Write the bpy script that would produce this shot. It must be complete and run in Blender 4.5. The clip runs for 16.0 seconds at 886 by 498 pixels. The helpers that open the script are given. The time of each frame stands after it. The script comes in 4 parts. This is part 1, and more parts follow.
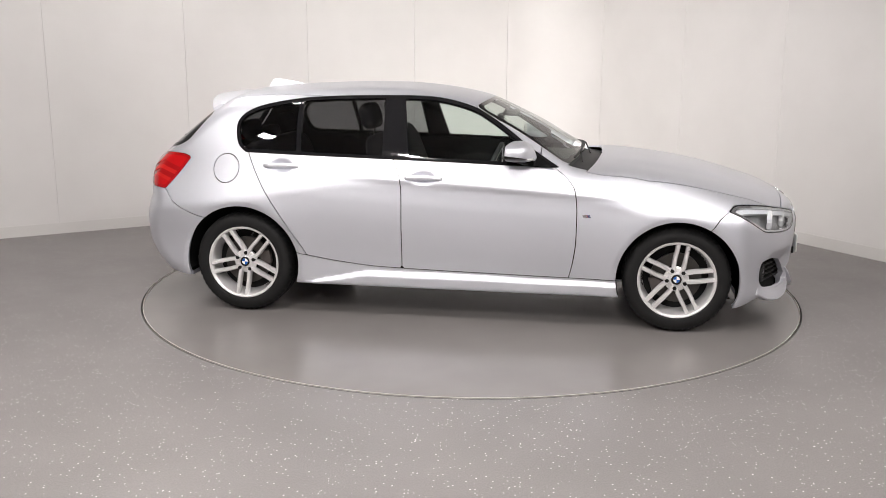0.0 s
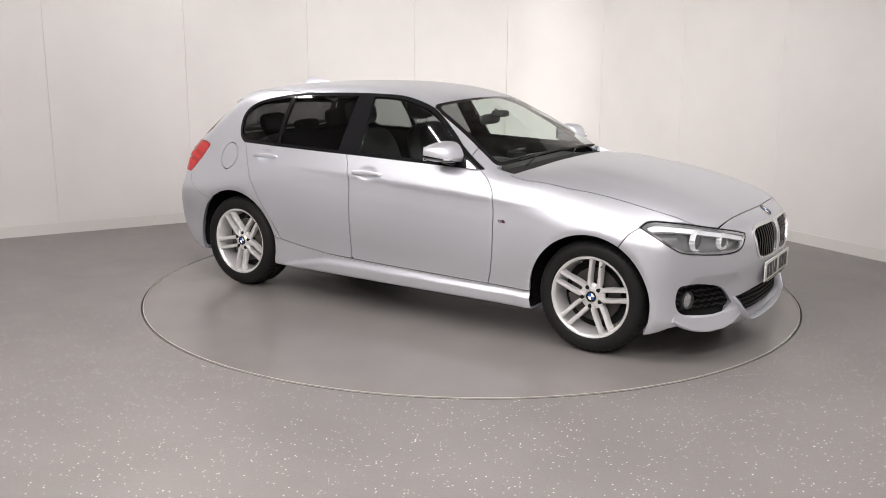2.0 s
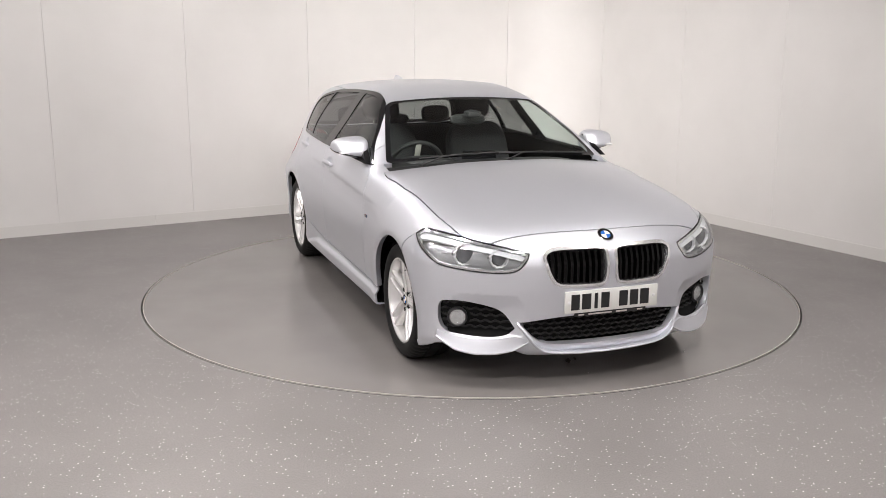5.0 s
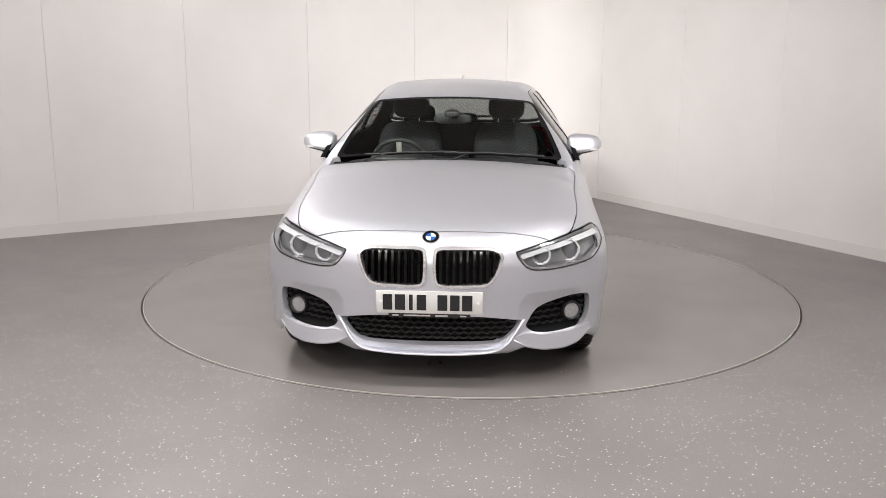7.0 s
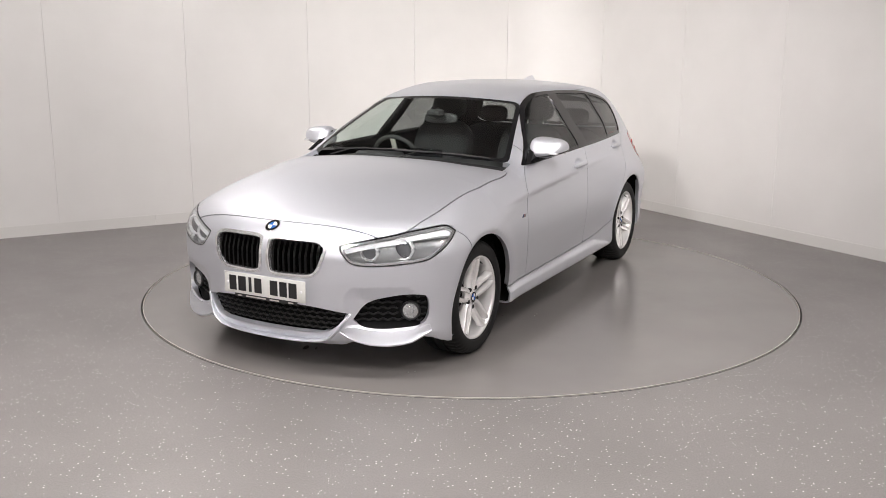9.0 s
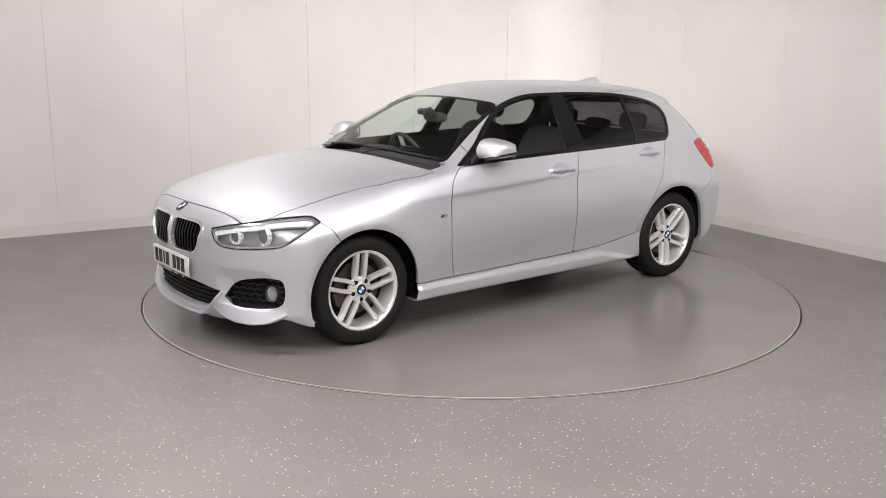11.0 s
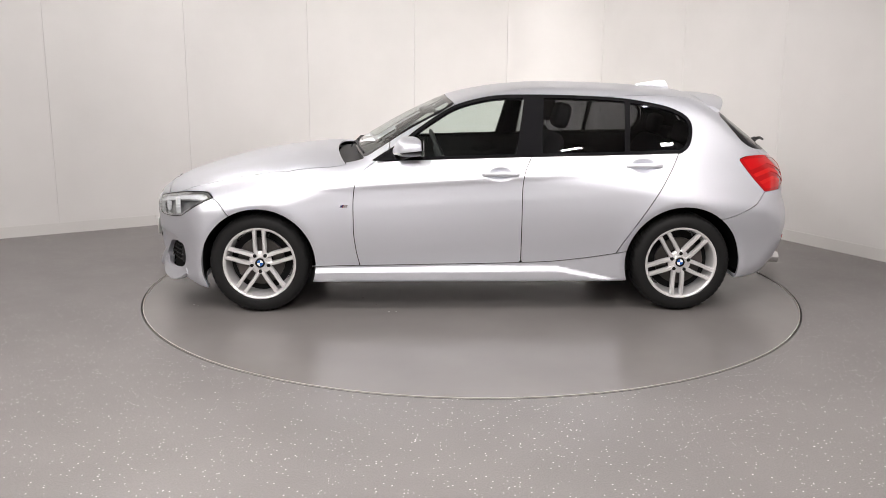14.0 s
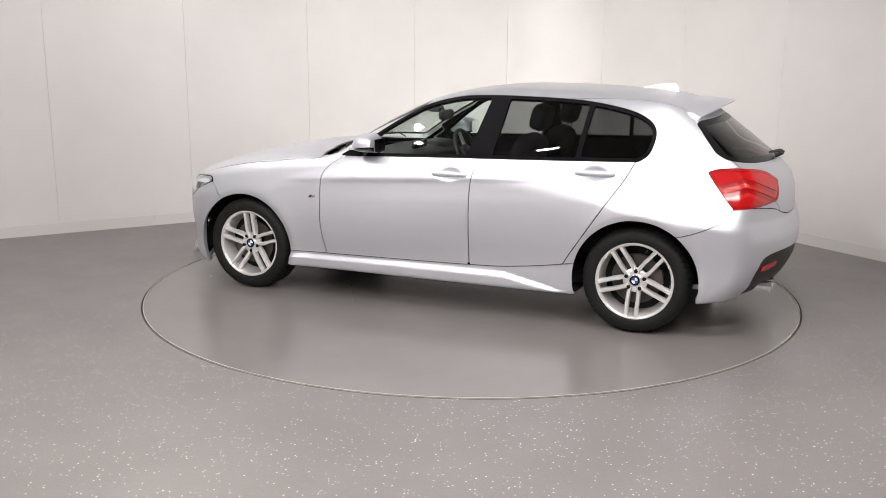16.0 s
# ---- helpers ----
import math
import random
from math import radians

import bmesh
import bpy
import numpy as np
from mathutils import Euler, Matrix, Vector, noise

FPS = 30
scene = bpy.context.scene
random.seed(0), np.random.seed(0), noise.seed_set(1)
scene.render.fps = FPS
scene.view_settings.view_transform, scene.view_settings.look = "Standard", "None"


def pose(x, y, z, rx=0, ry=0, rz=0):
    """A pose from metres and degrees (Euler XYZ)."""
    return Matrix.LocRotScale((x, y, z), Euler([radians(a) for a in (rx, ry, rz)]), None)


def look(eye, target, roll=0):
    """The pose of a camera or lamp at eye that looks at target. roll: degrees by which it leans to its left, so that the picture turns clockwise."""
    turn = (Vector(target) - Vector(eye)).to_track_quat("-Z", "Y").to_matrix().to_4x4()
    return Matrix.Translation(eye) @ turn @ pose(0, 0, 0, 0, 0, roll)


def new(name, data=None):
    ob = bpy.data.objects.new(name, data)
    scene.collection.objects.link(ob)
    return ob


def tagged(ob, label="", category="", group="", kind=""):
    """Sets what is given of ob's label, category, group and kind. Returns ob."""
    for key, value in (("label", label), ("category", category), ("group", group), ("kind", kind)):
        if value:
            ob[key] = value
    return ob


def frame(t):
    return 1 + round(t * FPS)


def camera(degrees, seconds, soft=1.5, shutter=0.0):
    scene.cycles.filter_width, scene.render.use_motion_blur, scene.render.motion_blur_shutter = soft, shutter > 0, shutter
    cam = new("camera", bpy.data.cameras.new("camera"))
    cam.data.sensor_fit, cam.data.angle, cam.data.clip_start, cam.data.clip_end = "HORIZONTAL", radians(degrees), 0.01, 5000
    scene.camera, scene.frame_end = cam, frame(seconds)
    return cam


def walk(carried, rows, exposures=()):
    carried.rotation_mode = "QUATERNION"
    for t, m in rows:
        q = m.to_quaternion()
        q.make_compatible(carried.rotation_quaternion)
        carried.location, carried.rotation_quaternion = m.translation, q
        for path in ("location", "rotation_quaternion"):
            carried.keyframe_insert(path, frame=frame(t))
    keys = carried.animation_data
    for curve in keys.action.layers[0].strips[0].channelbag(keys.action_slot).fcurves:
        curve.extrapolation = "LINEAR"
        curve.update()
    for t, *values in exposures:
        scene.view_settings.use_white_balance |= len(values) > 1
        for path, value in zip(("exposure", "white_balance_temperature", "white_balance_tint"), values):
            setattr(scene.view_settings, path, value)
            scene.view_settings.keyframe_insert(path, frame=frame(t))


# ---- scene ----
CAM_H, CAM_D = 1.647, 6.422
SPIN0, SPIN = -7.535, -12.083          # heading of the car at the start, degrees a second
CAR_X, CAR_Y = 0.0237, -0.1093         # middle of the wheelbase off the turntable's axis
LENGTH = 16.0

cam = camera(51.59, LENGTH, soft=0.8)
VIEW = pose(0, -CAM_D, CAM_H, 90 - 12.26, -0.258, 1.709)
walk(cam, [(0, VIEW), (LENGTH, VIEW)], exposures=[(0, 0.0), (LENGTH, 0.0)])

# ---- world ----
world = bpy.data.worlds.new("world")
scene.world = world
world.use_nodes = True
world.node_tree.nodes["Background"].inputs[0].default_value = (0.9, 0.95, 1.0, 1)
world.node_tree.nodes["Background"].inputs[1].default_value = 0.05


# ---- materials ----
def material(name, color, rough=0.5, metal=0.0, coat=0.0, **more):
    m = bpy.data.materials.new(name)
    m.use_nodes = True
    b = m.node_tree.nodes["Principled BSDF"]
    b.inputs["Base Color"].default_value = (*color, 1)
    b.inputs["Roughness"].default_value = rough
    b.inputs["Metallic"].default_value = metal
    b.inputs["Coat Weight"].default_value = coat
    b.inputs["Coat Roughness"].default_value = 0.03
    for key, value in more.items():
        b.inputs[key.replace("_", " ")].default_value = value
    return m


def node(m, kind, **values):
    n = m.node_tree.nodes.new(kind)
    for key, value in values.items():
        n.inputs[key.replace("_", " ")].default_value = value
    return n


def wire(m, a, out, b, into):
    m.node_tree.links.new(a.outputs[out], b.inputs[into])


def bsdf(m):
    return m.node_tree.nodes["Principled BSDF"]


def ramp(m, source, out, stops):
    r = m.node_tree.nodes.new("ShaderNodeValToRGB")
    while len(r.color_ramp.elements) < len(stops):
        r.color_ramp.elements.new(0.5)
    for e, (p, c) in zip(r.color_ramp.elements, stops):
        e.position, e.color = p, (*c, 1)
    wire(m, source, out, r, "Fac")
    return r


def bumped(m, source, out, strength, distance):
    b = node(m, "ShaderNodeBump", Strength=strength, Distance=distance)
    wire(m, source, out, b, "Height")
    wire(m, b, "Normal", bsdf(m), "Normal")


def coords(m):
    return m.node_tree.nodes.new("ShaderNodeTexCoord")


def noisy(m, scale, detail=3.0, rough=0.55):
    c = coords(m)
    n = node(m, "ShaderNodeTexNoise", Scale=scale, Detail=detail, Roughness=rough)
    wire(m, c, "Object", n, "Vector")
    return n


PAINT = material("silver_paint", (0.66, 0.672, 0.715), 0.44, 0.76, 0.3, Coat_Roughness=0.08)
n = noisy(PAINT, 900, 1.0)
r = ramp(PAINT, n, "Fac", [(0.3, (0.675, 0.690, 0.738)), (0.7, (0.745, 0.760, 0.810))])
wire(PAINT, r, "Color", bsdf(PAINT), "Base Color")
BLACK = material("gloss_black_trim", (0.007, 0.007, 0.008), 0.07, Specular_IOR_Level=0.42)
FRIT = material("black_glass_border", (0.008, 0.008, 0.009), 0.3, Specular_IOR_Level=0.2)
PLASTIC = material("matt_black_plastic", (0.02, 0.02, 0.021), 0.55)
RUBBER = material("tyre_rubber", (0.011, 0.011, 0.011), 0.65, Specular_IOR_Level=0.25)
n = noisy(RUBBER, 60, 4.0)
bumped(RUBBER, n, "Fac", 0.15, 0.002)
ALLOY = material("silver_alloy", (0.88, 0.875, 0.87), 0.27, 0.55, 0.3)
CHROME = material("chrome", (0.85, 0.85, 0.86), 0.08, 1.0)
STEEL = material("brake_steel", (0.075, 0.07, 0.065), 0.4, 0.7)
DARK = material("dark_cavity", (0.008, 0.008, 0.008), 0.8, Specular_IOR_Level=0.2)


def glass(name, color, rough=0.0, mix=0.5):
    """Thin tinted sheet: see-through tint under a glossy face."""
    m = bpy.data.materials.new(name)
    m.use_nodes = True
    t = m.node_tree
    t.nodes.remove(t.nodes["Principled BSDF"])
    clear = node(m, "ShaderNodeBsdfTransparent", Color=(*color, 1))
    gloss = node(m, "ShaderNodeBsdfGlossy", Roughness=rough)
    face = node(m, "ShaderNodeLayerWeight", Blend=0.5)
    steep = t.nodes.new("ShaderNodeMath")
    steep.operation = "POWER"
    steep.inputs[1].default_value = 5.0
    lift = t.nodes.new("ShaderNodeMath")
    lift.operation = "MULTIPLY_ADD"
    lift.inputs[1].default_value, lift.inputs[2].default_value = 0.92, 0.06
    k = t.nodes.new("ShaderNodeMixShader")
    wire(m, face, "Facing", steep, 0)
    wire(m, steep, "Value", lift, 0)
    wire(m, lift, "Value", k, 0)
    wire(m, clear, "BSDF", k, 1)
    wire(m, gloss, "BSDF", k, 2)
    wire(m, k, "Shader", t.nodes["Material Output"], "Surface")
    return m


GLASS = glass("clear_glass", (0.84, 0.90, 0.87))
PRIVACY = glass("privacy_glass", (0.30, 0.305, 0.31))
LENS = glass("lamp_lens", (0.9, 0.92, 0.93))

WALLPAINT = material("white_wall_panel", (0.80, 0.785, 0.765), 0.55)
n = noisy(WALLPAINT, 1.3, 4.0)
r = ramp(WALLPAINT, n, "Fac", [(0.3, (0.77, 0.755, 0.735)), (0.7, (0.82, 0.805, 0.785))])
wire(WALLPAINT, r, "Color", bsdf(WALLPAINT), "Base Color")
bumped(WALLPAINT, noisy(WALLPAINT, 160, 3.0), "Fac", 0.05, 0.001)

SKIRTING = material("white_skirting", (0.74, 0.725, 0.70), 0.4)
CEILING = material("grey_ceiling", (0.32, 0.31, 0.30), 0.9)
LAMP = material("light_panel", (1, 1, 1), 0.5)
bsdf(LAMP).inputs["Emission Color"].default_value = (1.0, 0.945, 0.935, 1)
bsdf(LAMP).inputs["Emission Strength"].default_value = 302.0


def vinyl(name, base, flecks, gloss):
    m = material(name, base, 0.42)
    c = coords(m)
    big = node(m, "ShaderNodeTexNoise", Scale=1.1, Detail=5.0, Roughness=0.6)
    wire(m, c, "Object", big, "Vector")
    dark = tuple(v * 0.90 for v in base)
    lit = tuple(v * 1.08 for v in base)
    tone = ramp(m, big, "Fac", [(0.3, dark), (0.7, lit)])
    if flecks:
        grain = node(m, "ShaderNodeTexNoise", Scale=150.0, Detail=2.0, Roughness=0.7)
        wire(m, c, "Object", grain, "Vector")
        speck = ramp(m, grain, "Fac", [(0.36, (0.80, 0.80, 0.80)), (0.64, (1.16, 1.15, 1.15))])
        both = m.node_tree.nodes.new("ShaderNodeMix")
        both.data_type, both.blend_type = "RGBA", "MULTIPLY"
        both.inputs[0].default_value = 1.0
        wire(m, tone, "Color", both, 6)
        wire(m, speck, "Color", both, 7)
        cells = node(m, "ShaderNodeTexVoronoi", Scale=47.0)
        wire(m, c, "Object", cells, "Vector")
        spot = ramp(m, cells, "Distance", [(0.13, (1, 1, 1)), (0.19, (0, 0, 0))])
        mix = m.node_tree.nodes.new("ShaderNodeMix")
        mix.data_type = "RGBA"
        pick = node(m, "ShaderNodeSeparateColor")
        wire(m, cells, "Color", pick, "Color")
        gate = ramp(m, pick, "Red", [(0.46, (0, 0, 0)), (0.50, (1, 1, 1))])
        mul = m.node_tree.nodes.new("ShaderNodeMath")
        mul.operation = "MULTIPLY"
        wire(m, spot, "Color", mul, 0)
        wire(m, gate, "Color", mul, 1)
        wire(m, mul, "Value", mix, 0)
        m.node_tree.links.new(both.outputs[2], mix.inputs[6])
        mix.inputs[7].default_value = (0.80, 0.79, 0.78, 1)
        m.node_tree.links.new(mix.outputs[2], bsdf(m).inputs["Base Color"])
    else:
        wire(m, tone, "Color", bsdf(m), "Base Color")
    fine = node(m, "ShaderNodeTexNoise", Scale=240.0, Detail=2.0)
    wire(m, c, "Object", fine, "Vector")
    bumped(m, fine, "Fac", 0.06, 0.001)
    scuff = node(m, "ShaderNodeTexNoise", Scale=2.5, Detail=3.0, Roughness=0.55)
    wire(m, c, "Object", scuff, "Vector")
    rr = ramp(m, scuff, "Fac", [(0.3, (gloss,) * 3), (0.7, (gloss + 0.06,) * 3)])
    wire(m, rr, "Color", bsdf(m), "Roughness")
    return m


VINYL = vinyl("grey_fleck_vinyl", (0.214, 0.201, 0.196), True, 0.34)
DECK = material("turntable_vinyl", (0.212, 0.199, 0.189), 0.22)
n = noisy(DECK, 1.7, 3.0, 0.5)
r = ramp(DECK, n, "Fac", [(0.25, (0.196, 0.184, 0.175)), (0.55, (0.214, 0.201, 0.191)), (0.8, (0.228, 0.214, 0.204))])
wire(DECK, r, "Color", bsdf(DECK), "Base Color")
n = noisy(DECK, 5.0, 4.0, 0.6)
r = ramp(DECK, n, "Fac", [(0.3, (0.19,) * 3), (0.7, (0.25,) * 3)])
wire(DECK, r, "Color", bsdf(DECK), "Roughness")


# ---- mesh helpers ----
def meshed(name, verts, faces, mats, parent=None, label="", normals=None, smooth=True, which=None):
    me = bpy.data.meshes.new(name)
    me.from_pydata([tuple(map(float, v)) for v in verts], [], [tuple(map(int, f)) for f in faces])
    for m in mats if isinstance(mats, (list, tuple)) else [mats]:
        me.materials.append(m)
    if which is not None:
        me.polygons.foreach_set("material_index", list(which))
    if smooth:
        me.polygons.foreach_set("use_smooth", [True] * len(me.polygons))
        if normals is None:
            me.set_sharp_from_angle(angle=radians(35))
    me.update()
    if normals is not None:
        me.normals_split_custom_set_from_vertices([tuple(map(float, v)) for v in normals])
    ob = new(name, me)
    if parent is not None:
        ob.parent = parent
    if label:
        ob["label"] = label
    return ob


def part(name, bm, mat, parent=None, label="", smooth=True):
    """One mesh object under a thing or a part."""
    bmesh.ops.recalc_face_normals(bm, faces=bm.faces)
    me = bpy.data.meshes.new(name)
    bm.to_mesh(me)
    bm.free()
    me.materials.append(mat)
    if smooth:
        me.polygons.foreach_set("use_smooth", [True] * len(me.polygons))
        me.set_sharp_from_angle(angle=radians(35))
    ob = new(name, me)
    if parent is not None:
        ob.parent = parent
    if label:
        ob["label"] = label
    return ob


def box(x0, x1, y0, y1, z0, z1, bevel=0.0, segments=2, m=None):
    bm = bmesh.new()
    bmesh.ops.create_cube(bm, size=1)
    for v in bm.verts:
        v.co = Vector(((x0 + x1) / 2 + v.co.x * (x1 - x0), (y0 + y1) / 2 + v.co.y * (y1 - y0), (z0 + z1) / 2 + v.co.z * (z1 - z0)))
    if bevel:
        bmesh.ops.bevel(bm, geom=bm.edges[:], offset=bevel, segments=segments, affect="EDGES", profile=0.5)
    if m is not None:
        bm.transform(m)
    return bm


def lathe(profile, n, axis="y", centre=(0, 0, 0), closed=False):
    """Ring of a profile of (radius, along) pairs about an axis."""
    bm = bmesh.new()
    rings = []
    for rad, a in profile:
        ring = []
        for i in range(n):
            th = 2 * math.pi * i / n
            c, s = rad * math.cos(th), rad * math.sin(th)
            p = (c, a, s) if axis == "y" else ((a, c, s) if axis == "x" else (c, s, a))
            ring.append(bm.verts.new(Vector(p) + Vector(centre)))
        rings.append(ring)
    pairs = list(zip(rings, rings[1:])) + ([(rings[-1], rings[0])] if closed else [])
    for a, b in pairs:
        for i in range(n):
            bm.faces.new((a[i], a[(i + 1) % n], b[(i + 1) % n], b[i]))
    if not closed:
        for ring in (rings[0], rings[-1]):
            if (ring[0].co - ring[n // 2].co).length > 1e-4:
                bm.faces.new(ring)
    return bm


def tube(points, radius, n=8, caps=True):
    """Round bar along points."""
    bm = bmesh.new()
    pts = [Vector(p) for p in points]
    rings = []
    for i, p in enumerate(pts):
        d = (pts[min(i + 1, len(pts) - 1)] - pts[max(i - 1, 0)]).normalized()
        u = d.orthogonal() if abs(d.z) > 0.95 else d.cross(Vector((0, 0, 1)))
        u.normalize()
        w = d.cross(u)
        r = radius[i] if isinstance(radius, (list, tuple)) else radius
        rings.append([bm.verts.new(p + r * (math.cos(2 * math.pi * k / n) * u + math.sin(2 * math.pi * k / n) * w)) for k in range(n)])
    for a, b in zip(rings, rings[1:]):
        for i in range(n):
            bm.faces.new((a[i], a[(i + 1) % n], b[(i + 1) % n], b[i]))
    if caps:
        bm.faces.new(rings[0])
        bm.faces.new(rings[-1])
    return bm


# ---- the room ----
CORNER = Vector((1.055, 4.597))
ALONG_L = Vector((-0.850, -0.527))     # from the corner along the back wall
ALONG_R = Vector((0.519, -0.855))      # from the corner along the side wall
ROOM_H = 3.4
BEND = 0.76
PIT_R = 2.2475
TRIM = material("worn_metal_trim", (0.60, 0.57, 0.53), 0.5, 0.2)
# edging is near black: the shade down in the gap is put into its colour
EDGING = material("gap_shade_edging", (0.045, 0.043, 0.04), 0.8)


def wall_frame(along):
    """Runs along the wall from the corner; the second axis points into the room."""
    inward = Vector((-along.y, along.x))
    if inward.dot(-CORNER) < 0:
        inward = -inward
    return inward


def build_room():
    bm = bmesh.new()
    n = 256
    ring = []
    for i in range(n):
        th = 2 * math.pi * i / n
        c, q = math.cos(th), math.sin(th)
        k = 13.0 / max(abs(c), abs(q))
        ring.append([bm.verts.new((c * r_, q * r_, z)) for r_, z in ((k, 0.0), (PIT_R + 0.006, 0.0), (PIT_R + 0.006, -0.1), (0.001, -0.1))])
    for a, b in zip(ring, ring[1:] + ring[:1]):
        for i in range(3):
            bm.faces.new((a[i], a[i + 1], b[i + 1], b[i]))
    floor = tagged(part("floor", bm, VINYL), "grey speckled vinyl safety floor with a round pit", "floor", kind="structure")
    part("pit_trim", lathe([(PIT_R + 0.006, -0.05), (PIT_R + 0.006, 0.0006), (PIT_R + 0.001, 0.0006), (PIT_R + 0.001, -0.05)], 256, "z", closed=True), EDGING, floor, "pit edging coloured dark as the shade in the gap")
    ceiling = tagged(part("ceiling", box(-12, 12, -13, 8, ROOM_H, ROOM_H + 0.2), CEILING, smooth=False), "plain grey matt ceiling", "ceiling", kind="structure")
    for name, along, length, seams, joint in (("wall_north", ALONG_L, 13.0, (1.95, 3.165, 4.39, 5.61, 6.83, 8.05, 9.27, 10.49), 4.758), ("wall_east", ALONG_R, 14.0, (2.01, 3.23, 4.45, 5.67, 6.89, 8.11, 9.33, 10.55), 1.668)):
        inward = wall_frame(along)
        m = Matrix(((along.x, -inward.x, 0, CORNER.x), (along.y, -inward.y, 0, CORNER.y), (0, 0, 1, 0), (0, 0, 0, 1)))
        wall = tagged(part(name, box(BEND, length, 0.010, 0.2, -0.1, ROOM_H, m=m), WALLPAINT, smooth=False), "white painted wall of tall smooth panels", "wall", kind="structure")
        edges = [BEND] + list(seams) + [length]
        for a, b in zip(edges, edges[1:]):
            part("panel", box(a + 0.0012, b - 0.0012, 0.0, 0.009, 0.0, ROOM_H - 0.003, 0.001, 1, m), WALLPAINT, wall, smooth=False)
        base = tagged(new("baseboard"), "low white skirting board along the wall", "skirting", kind="structure")
        for a, b in ((BEND, joint - 0.001), (joint + 0.001, length)):
            part("board", box(a, b, -0.005, -0.0005, -0.003, 0.10, 0.0015, 1, m), SKIRTING, base, smooth=False)
    # rounded corner panel
    c = CORNER + (ALONG_L + ALONG_R) * BEND
    bm = bmesh.new()
    rows_ = []
    for i in range(41):
        k = math.pi / 2 * (0.003 + 0.994 * i / 40)
        d = -ALONG_R * math.cos(k) - ALONG_L * math.sin(k)
        rows_.append([bm.verts.new((c.x + d.x * rad, c.y + d.y * rad, z)) for rad, z in ((BEND, 0.0), (BEND, ROOM_H - 0.003), (BEND + 0.2, ROOM_H - 0.003), (BEND + 0.2, 0.0))])
    for p, q in zip(rows_, rows_[1:]):
        for i in range(4):
            bm.faces.new((p[i], p[(i + 1) % 4], q[(i + 1) % 4], q[i]))
    bm.faces.new(rows_[0])
    bm.faces.new(rows_[-1])
    tagged(part("wall_corner", bm, WALLPAINT), "rounded white corner of the wall panels", "wall", kind="structure")
    # closing walls behind the camera
    far_l, far_r = CORNER + ALONG_L * 13, CORNER + ALONG_R * 14
    for name, start, along in (("wall_west", far_l, ALONG_R), ("wall_south", far_r, ALONG_L)):
        inward = wall_frame(along)
        if name == "wall_west" and inward.dot(CORNER - far_l) < 0 or name == "wall_south" and inward.dot(CORNER - far_r) < 0:
            inward = -inward
        m = Matrix(((along.x, -inward.x, 0, start.x), (along.y, -inward.y, 0, start.y), (0, 0, 1, 0), (0, 0, 0, 1)))
        tagged(part(name, box(-0.2, 14.2, 0.0, 0.2, -0.1, ROOM_H, m=m), WALLPAINT, smooth=False), "plain white painted wall", "wall", kind="structure")


build_room()


def ceiling_light(x, y, sx, sy, turn):
    e = new("ceiling_light")
    e.matrix_world = pose(x, y, ROOM_H, 0, 0, turn)
    tagged(e, "flat white rectangular ceiling light panel, switched on", "ceiling light", "ceiling lights")
    part("frame", box(-sx / 2 - 0.03, sx / 2 + 0.03, -sy / 2 - 0.03, sy / 2 + 0.03, -0.06, -0.002, 0.006), CEILING, e, smooth=False)
    part("diffuser", box(-sx / 2, sx / 2, -sy / 2, sy / 2, -0.068, -0.061), LAMP, e, smooth=False)
    return e


for lx, ly, size in ((-1.7, -0.75, 0.07), (1.6, -0.8, 0.07), (-1.0, -2.5, 0.21), (1.25, -2.6, 0.21), (-3.2, -2.6, 0.21), (2.9, -3.0, 0.18), (-3.6, -5.4, 0.22), (-1.9, -4.9, 0.30),
                     (0.7, -5.0, 0.31), (-2.6, -7.2, 0.21), (0.4, -7.4, 0.22), (-2.6, 0.6, 0.17)):
    ceiling_light(lx, ly, size, size, -58.2)


def added_wall_spot(x, y, target, watts):
    """Round can lamp, added out of view under the ceiling to brighten the walls."""
    e = new("added_wall_spot")
    e.matrix_world = pose(x, y, ROOM_H)
    tagged(e, "added unseen round black spotlight, switched on to brighten the wall", "spotlight", "ceiling spotlights")
    aim = look((0, 0, -0.24), (target[0] - x, target[1] - y, target[2] - ROOM_H))
    part("mount", tube([(0, 0, 0), (0, 0, -0.18)], 0.012, 10), STAND, e)
    bm = lathe([(0.10, 0.20), (0.13, 0.17), (0.15, -0.02), (0.14, -0.02), (0.12, 0.16)], 32, "z", closed=True)
    bm.transform(aim)
    part("housing", bm, STAND, e)
    data = bpy.data.lights.new("spot", "AREA")
    data.shape, data.size, data.energy, data.spread = "DISK", 0.26, watts, radians(58)
    data.color = (1.0, 0.945, 0.925)
    ob = new("light", data)
    ob.matrix_world = Matrix.Translation((x, y, ROOM_H)) @ aim @ pose(0, 0, 0.02)
    return e


STAND = material("black_lamp_metal", (0.02, 0.02, 0.02), 0.5)
# two added lamps that make the glow around the room's corner
added_wall_spot(-1.4, -3.6, (-0.2, 4.0, 1.15), 27)
added_wall_spot(1.3, -3.7, (1.2, 4.3, 1.15), 30)


# ---- turntable ----
DECK_R = 2.253


